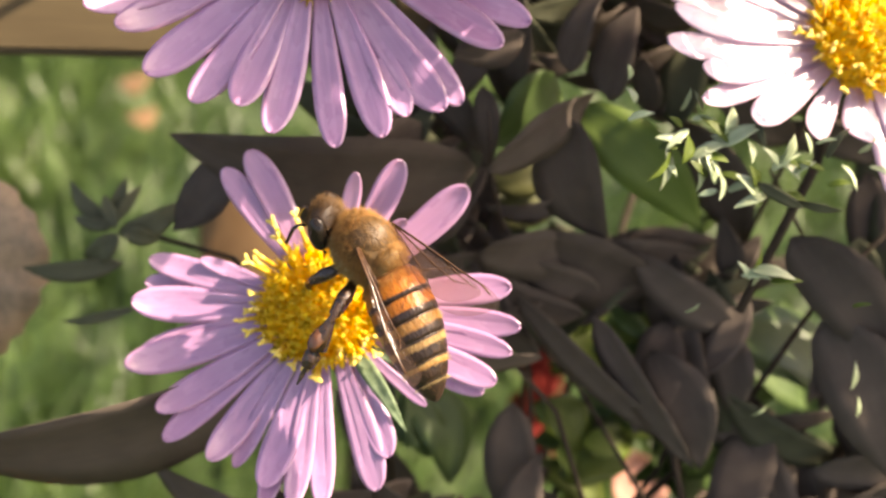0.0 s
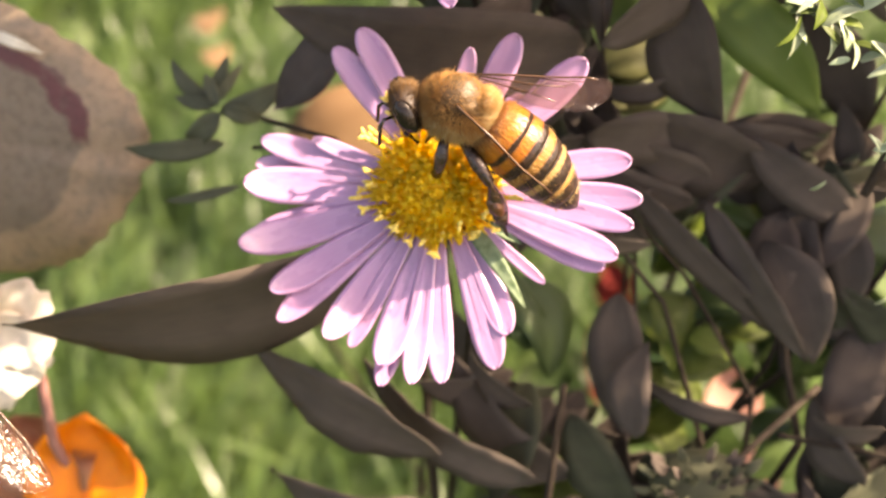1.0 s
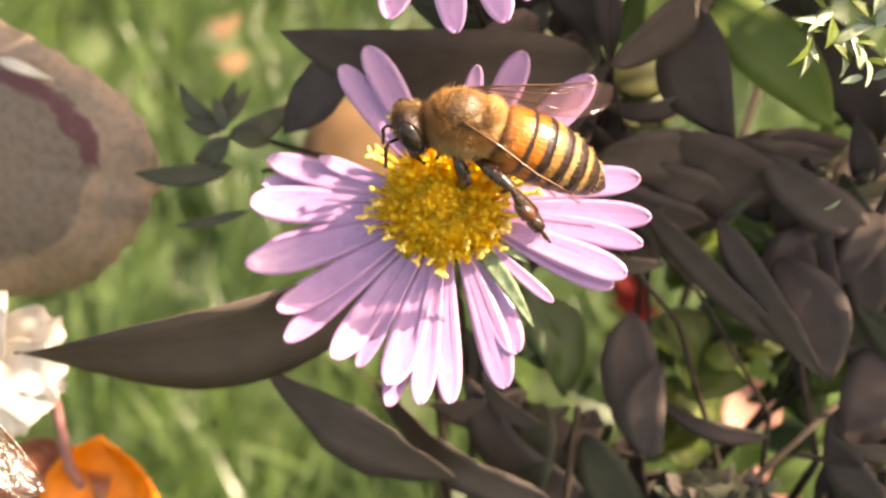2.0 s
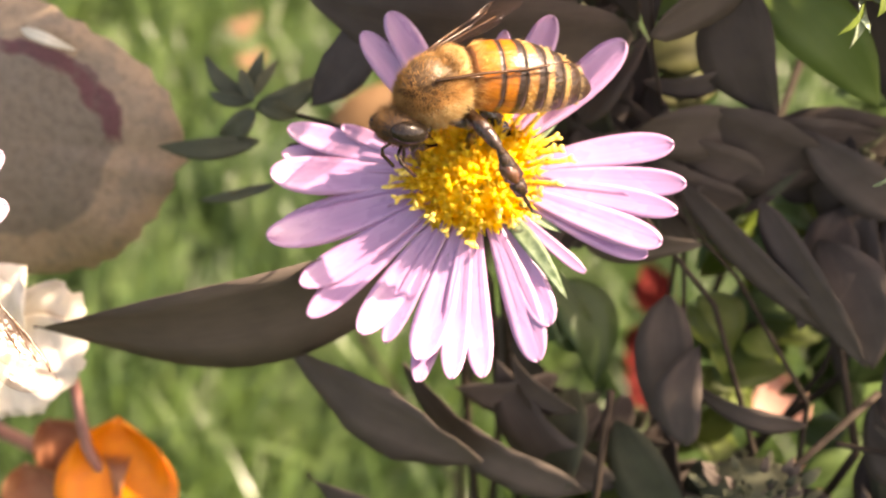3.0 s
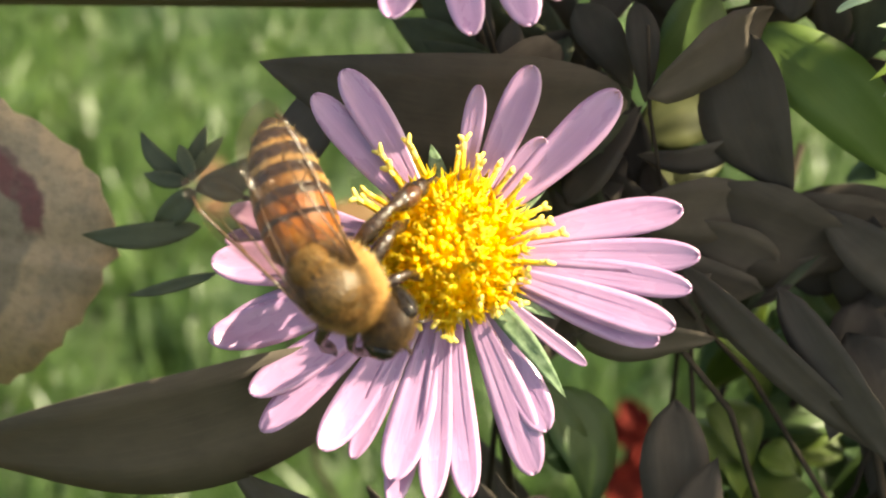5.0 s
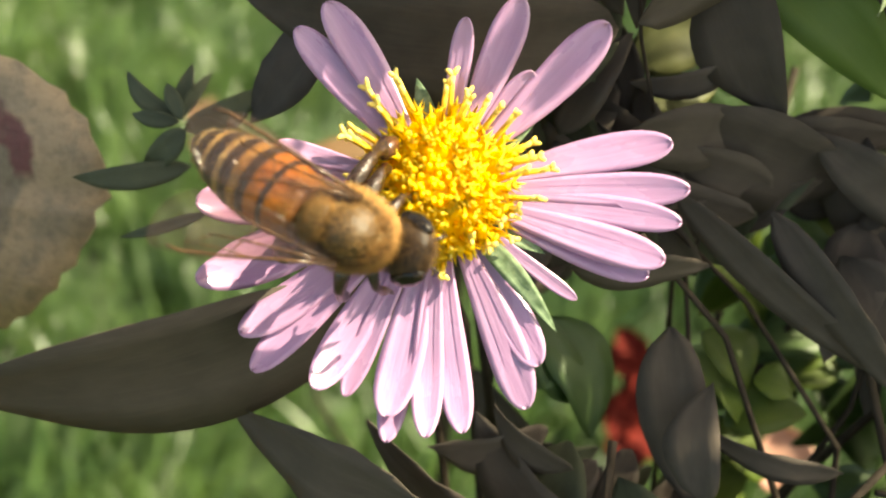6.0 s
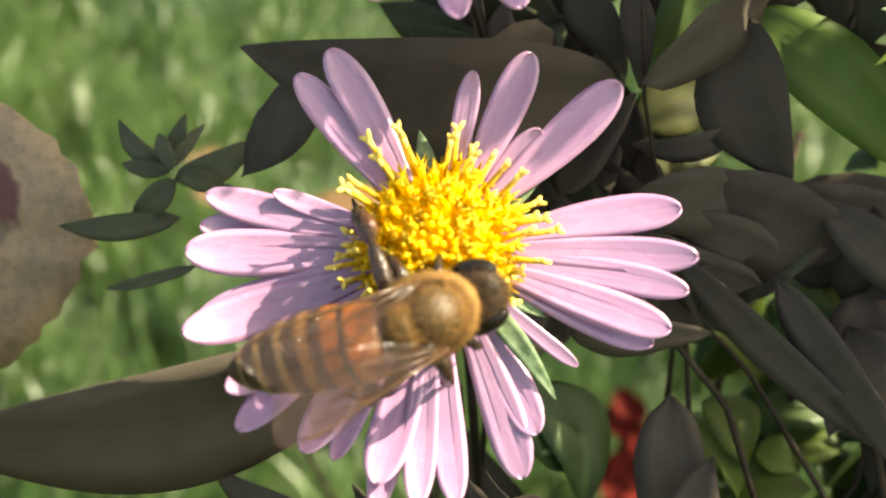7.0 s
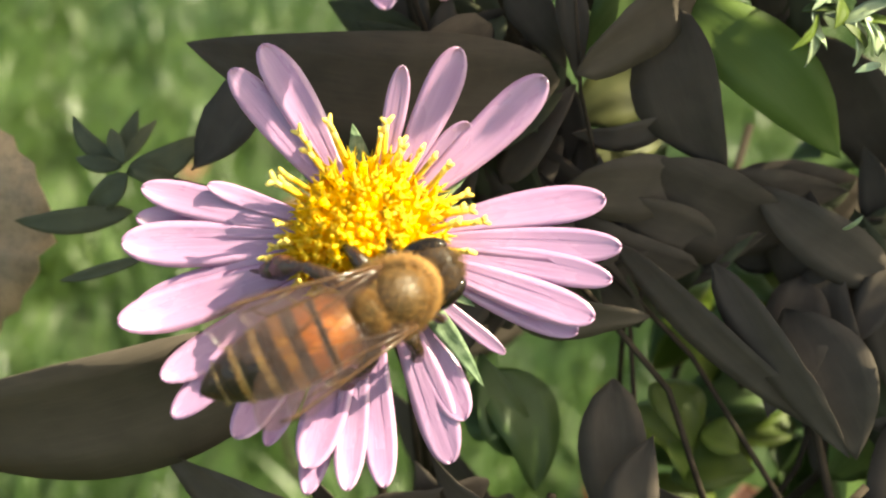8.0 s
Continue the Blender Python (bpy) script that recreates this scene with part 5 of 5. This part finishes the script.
HIPS = {"front_leg": (1.1, 0.8, -1.25), "middle_leg": (0.1, 1.0, -1.4), "hind_leg": (-0.9, 0.95, -1.3)}
FEET = {"front_leg": (2.6, 2.2, -4.2), "middle_leg": (0.4, 3.2, -4.9), "hind_leg": (-3.4, 4.0, -6.0)}
LEGS = {"front_leg": ([(0, 0, 0), (0.7, 0, 0.55), (1.35, 0, 0.9), (1.5, 0, 0.9), (2.1, 0, 0.62), (2.6, 0, 0.36), (2.7, 0, 0.32), (3.1, 0, 0.15), (3.6, 0, 0)], [0.18, 0.29, 0.2, 0.12, 0.24, 0.2, 0.09, 0.12, 0.05]),
        "middle_leg": ([(0, 0, 0), (0.9, 0, 0.7), (1.7, 0, 1.1), (1.85, 0, 1.1), (2.6, 0, 0.75), (3.2, 0, 0.42), (3.3, 0, 0.38), (3.8, 0, 0.18), (4.4, 0, 0)], [0.24, 0.40, 0.28, 0.16, 0.34, 0.30, 0.12, 0.18, 0.06]),
        "hind_leg": ([(0, 0, 0), (1.2, 0, 0.75), (2.3, 0, 1.25), (2.45, 0, 1.25), (3.3, 0, 1.0), (4.2, 0, 0.65), (4.35, 0, 0.58), (4.6, 0, 0.5), (5.3, 0, 0.25), (5.45, 0, 0.2), (5.9, 0, 0.06), (6.4, 0, 0)],
                     [0.24, 0.44, 0.30, 0.18, 0.42, 0.58, 0.20, 0.48, 0.38, 0.13, 0.14, 0.06])}


def reach(name, s, foot):
    """The pose of a leg in the bee's space: from its hip towards a foothold, knee up and out."""
    x, y, z = HIPS[name]
    hip = Vector((x, s * y, z))
    a = (Vector(foot) - hip).normalized()
    up = Vector((0, s * 0.7, 1))
    up = (up - a * up.dot(a)).normalized()
    m = Matrix((a, up.cross(a), up)).transposed().to_4x4()
    m.translation = hip * MM
    return m


def on_side(cx, cy, cz, rx, ry, rz, way, least):
    """Roots on the part of a ball that faces a way."""
    w = Vector(way).normalized()

    def place(r):
        while True:
            d = Vector((r.gauss(0, 1), r.gauss(0, 1), r.gauss(0, 1))).normalized()
            if d.dot(w) > least:
                return Vector((cx + rx * d.x, cy + ry * d.y, cz + rz * d.z)), d
    return place


def bee(label, seed):
    """A worker honey bee, head along +x, back along +z, origin in the thorax."""
    ob = thing("honey_bee", Matrix.Identity(4), label, "bee", "honey bees")
    ob.scale = (1.13, 1.13, 1.13)
    v, f = ball(0, 0, 0, 2.0, 1.5, 1.65, 20, 12)
    th = part("thorax", shape("thorax", v, f, bee_thorax), ob, None, "thorax with a bald olive-brown dome")
    part("fuzz", hairs("fuzz", 9000, on_ball(0, 0, 0, 1.95, 1.46, 1.62, -1.0, 0.42), 0.52, seed, bee_fuzz, 0.017), th, None, "golden-brown fuzz")
    part("fuzz", hairs("fuzz", 3600, on_ball(0, 0, 0, 1.95, 1.46, 1.62, 0.28, 0.62), 0.38, seed + 5, bee_down, 0.012), th, None, "short dark brown fuzz")
    part("fuzz", hairs("fuzz", 1300, on_side(0, 0, 0, 2.0, 1.5, 1.6, (1, 0, 0.15), 0.55), 0.60, seed + 8, bee_fuzz, 0.015), th, None, "golden ruff behind the head")
    part("fuzz", hairs("fuzz", 1500, on_side(0, 0, 0, 1.9, 1.55, 1.66, (-1, 0, 0.25), 0.72), 0.52, seed + 6, bee_pile, 0.012), th, None, "pale cream tuft behind the wings")
    part("fuzz", hairs("fuzz", 2600, on_side(0, 0, 0, 1.9, 1.6, 1.7, (0, 0, -1), 0.1), 0.55, seed + 7, bee_pile, 0.012), th, None, "cream fuzz of the underside")
    v, f = ball(-1.25, 0, 1.0, 0.6, 0.85, 0.5, 14, 8)
    part("scutellum", shape("scutellum", v, f, bee_thorax), th)
    part("fuzz", hairs("fuzz", 1300, on_ball(-1.25, 0, 1.0, 0.62, 0.9, 0.5, -0.1), 0.38, seed + 9, bee_fuzz, 0.014), th)
    v, f = ball(0.15, 0, 0.42, 1.42, 1.32, 1.50, 24, 14)
    part("dome", shape("dome", v, f, bee_dome), th, None, "bald olive-brown dome")
    part("fuzz", hairs("fuzz", 500, on_side(0.15, 0, 0.42, 1.42, 1.32, 1.50, (0, 0, 1), 0.2), 0.26, seed + 11, bee_fuzz, 0.010), th, None, "sparse fine hair on the dome")
    ab = part("abdomen", shape("abdomen", *ball(-2.0, 0, -0.1, 0.7, 0.9, 0.9, 12, 8), bee_black), ob, None, "banded amber and dark abdomen")
    cuts = [0.0, 0.20, 0.37, 0.53, 0.69, 0.84, 1.0]
    looks = [(bee_bands, bee_bands, 0.5)] * 5 + [(bee_bands, bee_black, 0.8)]
    for i, (front, rear, share) in enumerate(looks):
        part("tergite", tergite(cuts[i] - 0.02, cuts[i + 1], front, rear, share, 0.04), ab)
    for x0, x1 in ((0.38, 0.46), (0.54, 0.62), (0.70, 0.77), (0.85, 0.88)):
        part("hair_band", hairs("hair_band", 200, on_abdomen(x0, x1 - 0.02), 0.20, seed + int(100 * x0), bee_pile, 0.010), ab)
    part("fuzz", hairs("fuzz", 500, on_abdomen(0.0, 0.06), 0.42, seed + 1, bee_fuzz, 0.012), ab)
    part("fuzz", hairs("fuzz", 220, on_abdomen(0.18, 0.93), 0.18, seed + 2, bee_fuzz, 0.008), ab)
    hd = part("head", shape("head", *ball(0, 0, 0, 0.88, 1.48, 1.4, 18, 11), bee_black), ob, moved(2.72, 0, -0.6, 0, 22, 0), "dark fuzzy head")
    part("fuzz", hairs("fuzz", 3000, on_ball(0, 0, 0, 0.88, 1.05, 1.4), 0.42, seed + 3, bee_down, 0.014), hd)
    for s in (-1, 1):
        v, f = ball(0, 0, 0, 0.60, 0.50, 1.05, 18, 12)
        part("eye", shape("eye", v, f, bee_eye), hd, moved(0.06, s * 1.14, 0.24, s * 14, 0, 0), "large glossy black eye")
        v, f = tube([(0.85, s * 0.35, 0.0), (1.35, s * 0.7, 0.35), (1.7, s * 0.85, 0.15), (2.3, s * 1.0, -0.8)], [0.1, 0.09, 0.12, 0.11], 6)
        part("antenna", shape("antenna", v, f, bee_leg), hd)
    part("proboscis", shape("proboscis", *tube([(0.7, 0, -0.9), (1.0, 0, -1.7), (0.8, 0, -2.6)], [0.35, 0.22, 0.1], 6), bee_leg), hd)
    for s in (-1, 1):
        part("mandible", shape("mandible", *tube([(0.6, s * 0.3, -1.0), (0.9, s * 0.2, -1.8)], [0.25, 0.1], 5), bee_leg), hd)
    legs = {}
    for s in (-1, 1):
        for name in LEGS:
            x, y, z = FEET[name]
            legs[name, s] = part(name, leg_mesh(*LEGS[name]), ob, reach(name, s, (x, s * y, z)))
        v, f = ball(3.85, -s * 0.14, 0.86, 0.78, 0.46, 0.52, 12, 8)
        part("pollen_basket", shape("pollen_basket", v, f, bee_pollen), legs["hind_leg", s], None, "glossy red-brown pollen basket")
    fw, hw = wing_mesh(7.8, 2.75, seed), wing_mesh(5.8, 2.1, seed + 1)
    fv = wing_veins(7.8, 2.75, seed)
    wings = []
    for s in (-1, 1):
        w1 = new("fore_wing", mirrored(fw) if s > 0 else fw)
        w1.parent = ob
        tagged(w1, "clear brownish veined wing")
        part("vein", mirrored(fv) if s > 0 else fv, w1)
        w2 = new("hind_wing", mirrored(hw) if s > 0 else hw)
        w2.parent = ob
        wings.append((w1, w2, s))
    return ob, wings, legs


def mirrored(me):
    m2 = me.copy()
    m2.transform(Matrix.Diagonal((1, -1, 1, 1)))
    m2.flip_normals()
    return m2


def wing_pose(s, spread, raise_, hind=False, roll=10):
    """spread: degrees out from the back line; raise_: degrees up."""
    return moved(0.1 if not hind else -0.5, s * 1.45, 1.15 if not hind else 0.95) @ pose(0, 0, 0, 0, raise_, 0) @ pose(0, 0, 0, s * roll, 0, -s * spread)


def stand(x, y, z, ahead, back_):
    """A bee's pose in the bed's axes: thorax place, way ahead, way of its back."""
    a = Vector(ahead).normalized()
    b = Vector(back_)
    b = (b - a * b.dot(a)).normalized()
    m = Matrix((a, b.cross(a), b)).transposed().to_4x4()
    m.translation = Vector((x, y, z)) * MM
    return BED @ m


forager, forager_wings, forager_legs = bee("worker honey bee, golden fuzzy thorax, foraging on the aster", 50)
visitor, visitor_wings, visitor_legs = bee("second honey bee hovering at the pale aster, wings out", 60)


# the hovering bee folds its legs
for (name_, side_), leg_ in visitor_legs.items():
    x, y, z = FEET[name_]
    leg_.matrix_basis = reach(name_, side_, (x - 1.6, side_ * 0.35 * y, z))


def bent(pivot, yaw, pitch):
    """A body part's pose, turned about a pivot in the bee's own space."""
    return moved(*pivot) @ pose(0, 0, 0, 0, pitch, yaw) @ moved(-pivot[0], -pivot[1], -pivot[2])


def piece(ob, name):
    return [c for c in ob.children if c.name.startswith(name)][0]


def motions():
    # seconds, thorax, way ahead, way of the back, then yaw and pitch of the abdomen and of the head
    steps = [
        (0.0, (2.8, 5.1, 8.6), (-0.65, 0.74, -0.16), (0.44, 0.54, 0.72), -12, -8, 26, 18),
        (0.2, (3.6, 4.2, 8.0), (-0.60, 0.78, -0.18), (0.42, 0.50, 0.76), -9, -13, 22, 16),
        (0.5, (2.6, 4.7, 7.0), (-0.95, 0.32, 0.03), (0.27, 0.76, 0.59), -7, -30, 28, 21),
        (1.0, (1.3, 5.1, 6.9), (-0.95, 0.32, 0.01), (0.26, 0.76, 0.59), 1, -22, 17, 21),
        (1.2, (1.7, 5.4, 6.8), (-0.91, 0.41, 0.01), (0.33, 0.71, 0.62), 9, -15, 14, 18),
        (2.5, (-0.2, 5.8, 6.8), (-0.98, -0.13, 0.12), (-0.05, 0.83, 0.56), 1, -20, 12, 17),
        (3.0, (-2.6, 5.7, 6.7), (-0.85, -0.48, 0.23), (-0.32, 0.80, 0.51), -6, -26, 16, 29),
        (3.5, (-3.9, 5.6, 6.9), (-0.62, -0.74, 0.28), (-0.57, 0.66, 0.49), -14, -28, 15, 18),
        (3.7, (-3.9, 5.8, 6.9), (-0.51, -0.82, 0.27), (-0.56, 0.56, 0.61), -11, -21, 13, 12),
        (4.0, (-5.1, 4.3, 7.0), (-0.24, -0.94, 0.26), (-0.59, 0.35, 0.73), -17, -21, 15, 17),
        (4.2, (-5.4, 3.8, 6.9), (-0.11, -0.96, 0.25), (-0.53, 0.27, 0.81), -19, -20, 17, 17),
        (4.5, (-6.6, 1.9, 6.7), (0.56, -0.82, 0.13), (-0.17, 0.04, 0.98), -23, -28, 11, 19),
        (4.8, (-6.4, 1.1, 6.8), (0.56, -0.82, 0.14), (-0.17, 0.05, 0.98), -17, -17, 15, 18),
        (5.0, (-5.7, -1.4, 6.6), (0.72, -0.67, 0.15), (-0.20, 0.01, 0.98), -24, -10, 14, 23),
        (5.2, (-5.2, -1.1, 6.6), (0.82, -0.57, 0.00), (-0.02, -0.02, 1.00), -15, -13, 14, 31),
        (6.3, (-4.5, -2.3, 6.5), (0.97, -0.23, -0.04), (0.05, 0.02, 1.00), -10, -17, 10, 13),
        (6.5, (-3.8, -2.6, 6.2), (0.98, -0.03, -0.21), (0.21, 0.02, 0.98), -14, -19, 15, 22),
        (6.7, (-3.4, -2.9, 6.4), (0.93, 0.35, -0.12), (0.12, 0.02, 0.99), -4, -26, 21, 18),
        (7.0, (-0.8, -3.1, 6.1), (0.90, 0.38, -0.22), (0.19, 0.11, 0.98), -10, -19, -8, 26),
        (7.5, (-0.3, -2.1, 6.2), (0.62, 0.76, -0.22), (0.23, 0.10, 0.97), -14, -18, 15, 30),
        (8.0, (0.9, -3.2, 5.6), (0.83, 0.49, -0.26), (0.24, 0.10, 0.97), -6, -8, -3, 40),
    ]
    walk(forager, [(t, stand(*place, ahead, back_)) for t, place, ahead, back_, *_ in steps])
    walk(piece(forager, "abdomen"), [(row[0], bent((-1.8, 0, 0), row[4], row[5])) for row in steps])
    walk(piece(forager, "head"), [(row[0], bent((2.0, 0, -0.2), row[6], row[7]) @ moved(2.72, 0, -0.6, 0, 22, 0)) for row in steps])
    # seconds, spread, raise, roll
    left = [(0, 16, -10, 20), (0.5, 4, -26, 36), (1, 4, -26, 36), (2.5, 4, -26, 36), (3, 4, -21, 36), (4, 4, -24, 36), (4.2, 4, -26, 36), (4.5, 19, 6, -6), (4.8, 15, 6, -6), (5, 18, 6, -6), (5.2, 15, 6, -6), (6.3, 8, 6, -6), (6.5, 8, 10, -6), (6.7, 4, 6, -6), (7, 1, 6, -6), (7.5, 16, 6, -6), (8, 12, 6, -6)]
    right = [(0, -7, 24, 9), (0.2, -8, 24, 9), (0.5, -5, 21, 10), (1, 9, 13, 7), (1.2, 13, 4, 1), (2.5, 6, 9, 6), (3, 23, -5, -10), (4, 5, 15, 4), (4.2, 7, 14, 7), (4.5, 9, 6, -6), (4.8, 9, 6, -6), (5, -4, 6, -6), (5.2, 3, 6, -6), (6.3, 13, 6, -6), (6.5, 8, 7, -6), (6.7, 15, 6, -6), (7, 5, 10, -6), (7.5, 0, 7, -6), (8, 1, 6, -6)]
    for w1, w2, s in forager_wings:
        rows = left if s > 0 else right
        walk(w1, [(t, wing_pose(s, a, r, False, k)) for t, a, r, k in rows])
        walk(w2, [(t, wing_pose(s, a + 5, r - 3, True, k)) for t, a, r, k in rows])
    # footholds in the bee's space
    holds = {
        ("hind_leg", 1): [(0, -3.2, 6, -4.6), (0.2, -2.8, 6.3, -4.4), (0.5, -2.2, 1.2, -7.6), (1, -5.1, 1.5, -6.1), (1.2, -5.2, 0.7, -6), (2.5, -5.2, 4.8, -4.4), (3, -1.6, 3.5, -7.1), (3.5, -2.1, 1.8, -7.5), (3.7, -1.3, 5.8, -5.7), (4, -2.9, 3.8, -6.7), (4.2, -4, 1.7, -6.9), (4.5, -0.5, 5.2, -6.1), (4.8, -1.7, 6, -5.2), (5, -1.2, 5.9, -5.4), (5.2, -0.1, 6.1, -5), (6.5, 0.1, 4.3, -6.7), (7, -0.1, 6.2, -4.9), (7.5, -2.1, 4.1, -6.8), (8, -4, 4.4, -5.8)],
        ("middle_leg", 1): [(0, 0.8, 0.6, -5.7), (0.2, 1.1, 1, -5.7), (0.5, 2.1, -0.5, -5), (1, -0.1, -0.6, -5.5), (1.2, -1.1, -0.5, -5.4), (2.5, -0.2, -1.2, -5.2), (3, -0.7, -1.3, -5.1), (3.5, -1, -1.1, -5.1), (4, 0.2, 0, -5.7), (4.2, -0.1, 0.9, -5.8), (4.5, 1.6, 3, -5), (4.8, -0.7, 3.7, -4.8), (5, -0.7, 3.6, -4.9), (5.2, -0, 3.8, -4.8), (6.5, 0.2, 3, -5.3), (7, -0.2, 3.5, -5), (7.5, 0.3, 2.9, -5.4), (8, -0.3, 3.5, -5)],
        ("front_leg", 1): [(0, 1, -1.4, -4.1), (2.5, 1, -1.4, -4.1), (3, 2.1, -1, -4.2), (4, 0.2, -0.8, -4.4), (4.5, 2.1, 2.2, -4.4), (5, 1.8, 2, -4.6), (6.5, 1.9, 2.3, -4.4), (7, 2.6, 2.1, -4.2), (7.5, 2.4, 2.3, -4.3), (8, 2, 2.5, -4.3)],
        ("hind_leg", -1): [(0.0, -3.6, -1.8, -6.6), (8.0, -3.6, -1.8, -6.6)],
        ("middle_leg", -1): [(0.0, 0.4, -3.2, -4.9), (4.2, 0.8, -3.4, -4.4), (4.5, 2.2, -4.5, -3.0), (5.0, 1.0, -3.4, -4.6), (8.0, 0.4, -3.2, -4.9)]}
    for (name, s), rows in holds.items():
        walk(forager_legs[name, s], [(t, reach(name, s, foot)) for t, *foot in rows])
    # the bloom nods as the bee shifts its weight
    rest = main.matrix_basis.copy()
    walk(main, [(t, BED @ moved(x, y, z) @ turn(a, b, c) @ BED.inverted() @ rest) for t, x, y, z, a, b, c in [
        (0.0, 0.06, 0.22, 1.03, 0.88, -3.92, -1.54),
        (0.2, 0.30, -0.37, 1.09, 0.58, -3.02, -2.94),
        (0.5, 0.02, -0.27, 0.65, -0.81, -2.80, -2.69),
        (1.0, 0.43, -0.24, 0.11, -1.81, -1.50, -0.70),
        (1.2, 0.39, 0.11, 0.17, -1.76, -0.35, -1.43),
        (2.5, 0.15, 0.16, -0.18, -2.49, -0.61, -0.84),
        (3.0, -0.09, 0.33, -0.33, -2.53, 2.25, -0.28),
        (3.2, 0.18, 0.27, -0.31, -2.06, 2.35, -0.78),
        (3.5, -0.06, 0.34, 0.03, 1.02, 1.24, -0.03),
        (3.7, 0.15, 0.59, 0.27, 2.98, 0.05, 0.37),
        (4.0, -0.15, 0.14, 0.45, 1.00, -1.87, 0.19),
        (4.2, -0.59, 0.31, 0.90, 1.53, -3.16, -0.96),
        (4.5, -0.32, 0.24, -0.32, 0.98, -1.03, 1.09),
        (5.0, -0.13, 0.11, -0.75, 3.02, 0.06, 1.67),
        (5.2, -0.15, 0.19, -0.59, 3.44, 1.32, 1.15),
        (6.3, -0.35, -0.09, -0.51, 4.01, 2.47, 1.10),
        (6.5, -0.20, 0.01, -0.57, 4.91, 2.85, 2.30),
        (7.0, -0.03, 0.04, -0.39, 4.95, 3.61, 0.24),
        (7.5, -0.08, 0.02, -0.39, 5.28, 3.74, 0.09),
        (8.0, -0.29, -0.27, 0.03, 6.16, 3.81, -0.28),
    ]])
    walk(visitor, [
        (0.0, stand(-56, -26, 10, (-0.6, 0.6, 0.3), (0.3, 0.2, 0.9))),
        (0.7, stand(-33.2, -11.5, 6.2, (-0.13, 0.90, -0.41), (0.69, 0.38, 0.62))),
        (0.9, stand(-31.9, -12.2, 6.2, (-0.13, 0.90, -0.41), (0.69, 0.38, 0.62))),
        (1.0, stand(-31.5, -12.4, 6.2, (-0.13, 0.90, -0.41), (0.69, 0.38, 0.62))),
        (1.2, stand(-31.5, -11.8, 6.2, (-0.13, 0.90, -0.41), (0.69, 0.38, 0.62))),
        (2.3, stand(-32.9, -9.4, 6.2, (-0.13, 0.90, -0.41), (0.69, 0.38, 0.62))),
        (2.5, stand(-31.8, -7.3, 6.2, (-0.13, 0.90, -0.41), (0.69, 0.38, 0.62))),
        (2.7, stand(-32.8, -8.6, 6.2, (-0.13, 0.90, -0.41), (0.69, 0.38, 0.62))),
        (2.9, stand(-32.8, -8.4, 6.2, (-0.13, 0.90, -0.41), (0.69, 0.38, 0.62))),
        (3.0, stand(-32.9, -5.6, 6.2, (-0.13, 0.90, -0.41), (0.69, 0.38, 0.62))),
        (3.2, stand(-33.3, -5.8, 6.2, (-0.13, 0.90, -0.41), (0.69, 0.38, 0.62))),
        (3.3, stand(-30.2, -9.1, 8.0, (-0.13, 0.90, -0.41), (0.69, 0.38, 0.62))),
        (3.4, stand(-39.3, -7.4, 7, (-0.5, 0.8, 0.1), (0.1, 0, 1))),
        (3.6, stand(-56, -6, 9, (-0.9, 0.3, 0.2), (0.3, 0.1, 0.9))),
        (4.0, stand(-84, 5, 14, (-0.9, 0.3, 0.2), (0.3, 0.1, 0.9))),
        (8.0, stand(-160, 30, 30, (-0.9, 0.3, 0.2), (0.3, 0.1, 0.9)))])
    for w1, w2, s in visitor_wings:
        beat = [(0.0, 45, 10), (0.5, 50, 30), (0.7, 35, 8), (3.0, 35, 8), (3.2, 40, 8), (3.3, 50, 8), (3.6, 60, 30), (4.0, 55, 10), (8.0, 50, 20)]
        walk(w1, [(t, wing_pose(s, a, r)) for t, a, r in beat])
        walk(w2, [(t, wing_pose(s, a + 9, r - 3, True)) for t, a, r in beat])


motions()
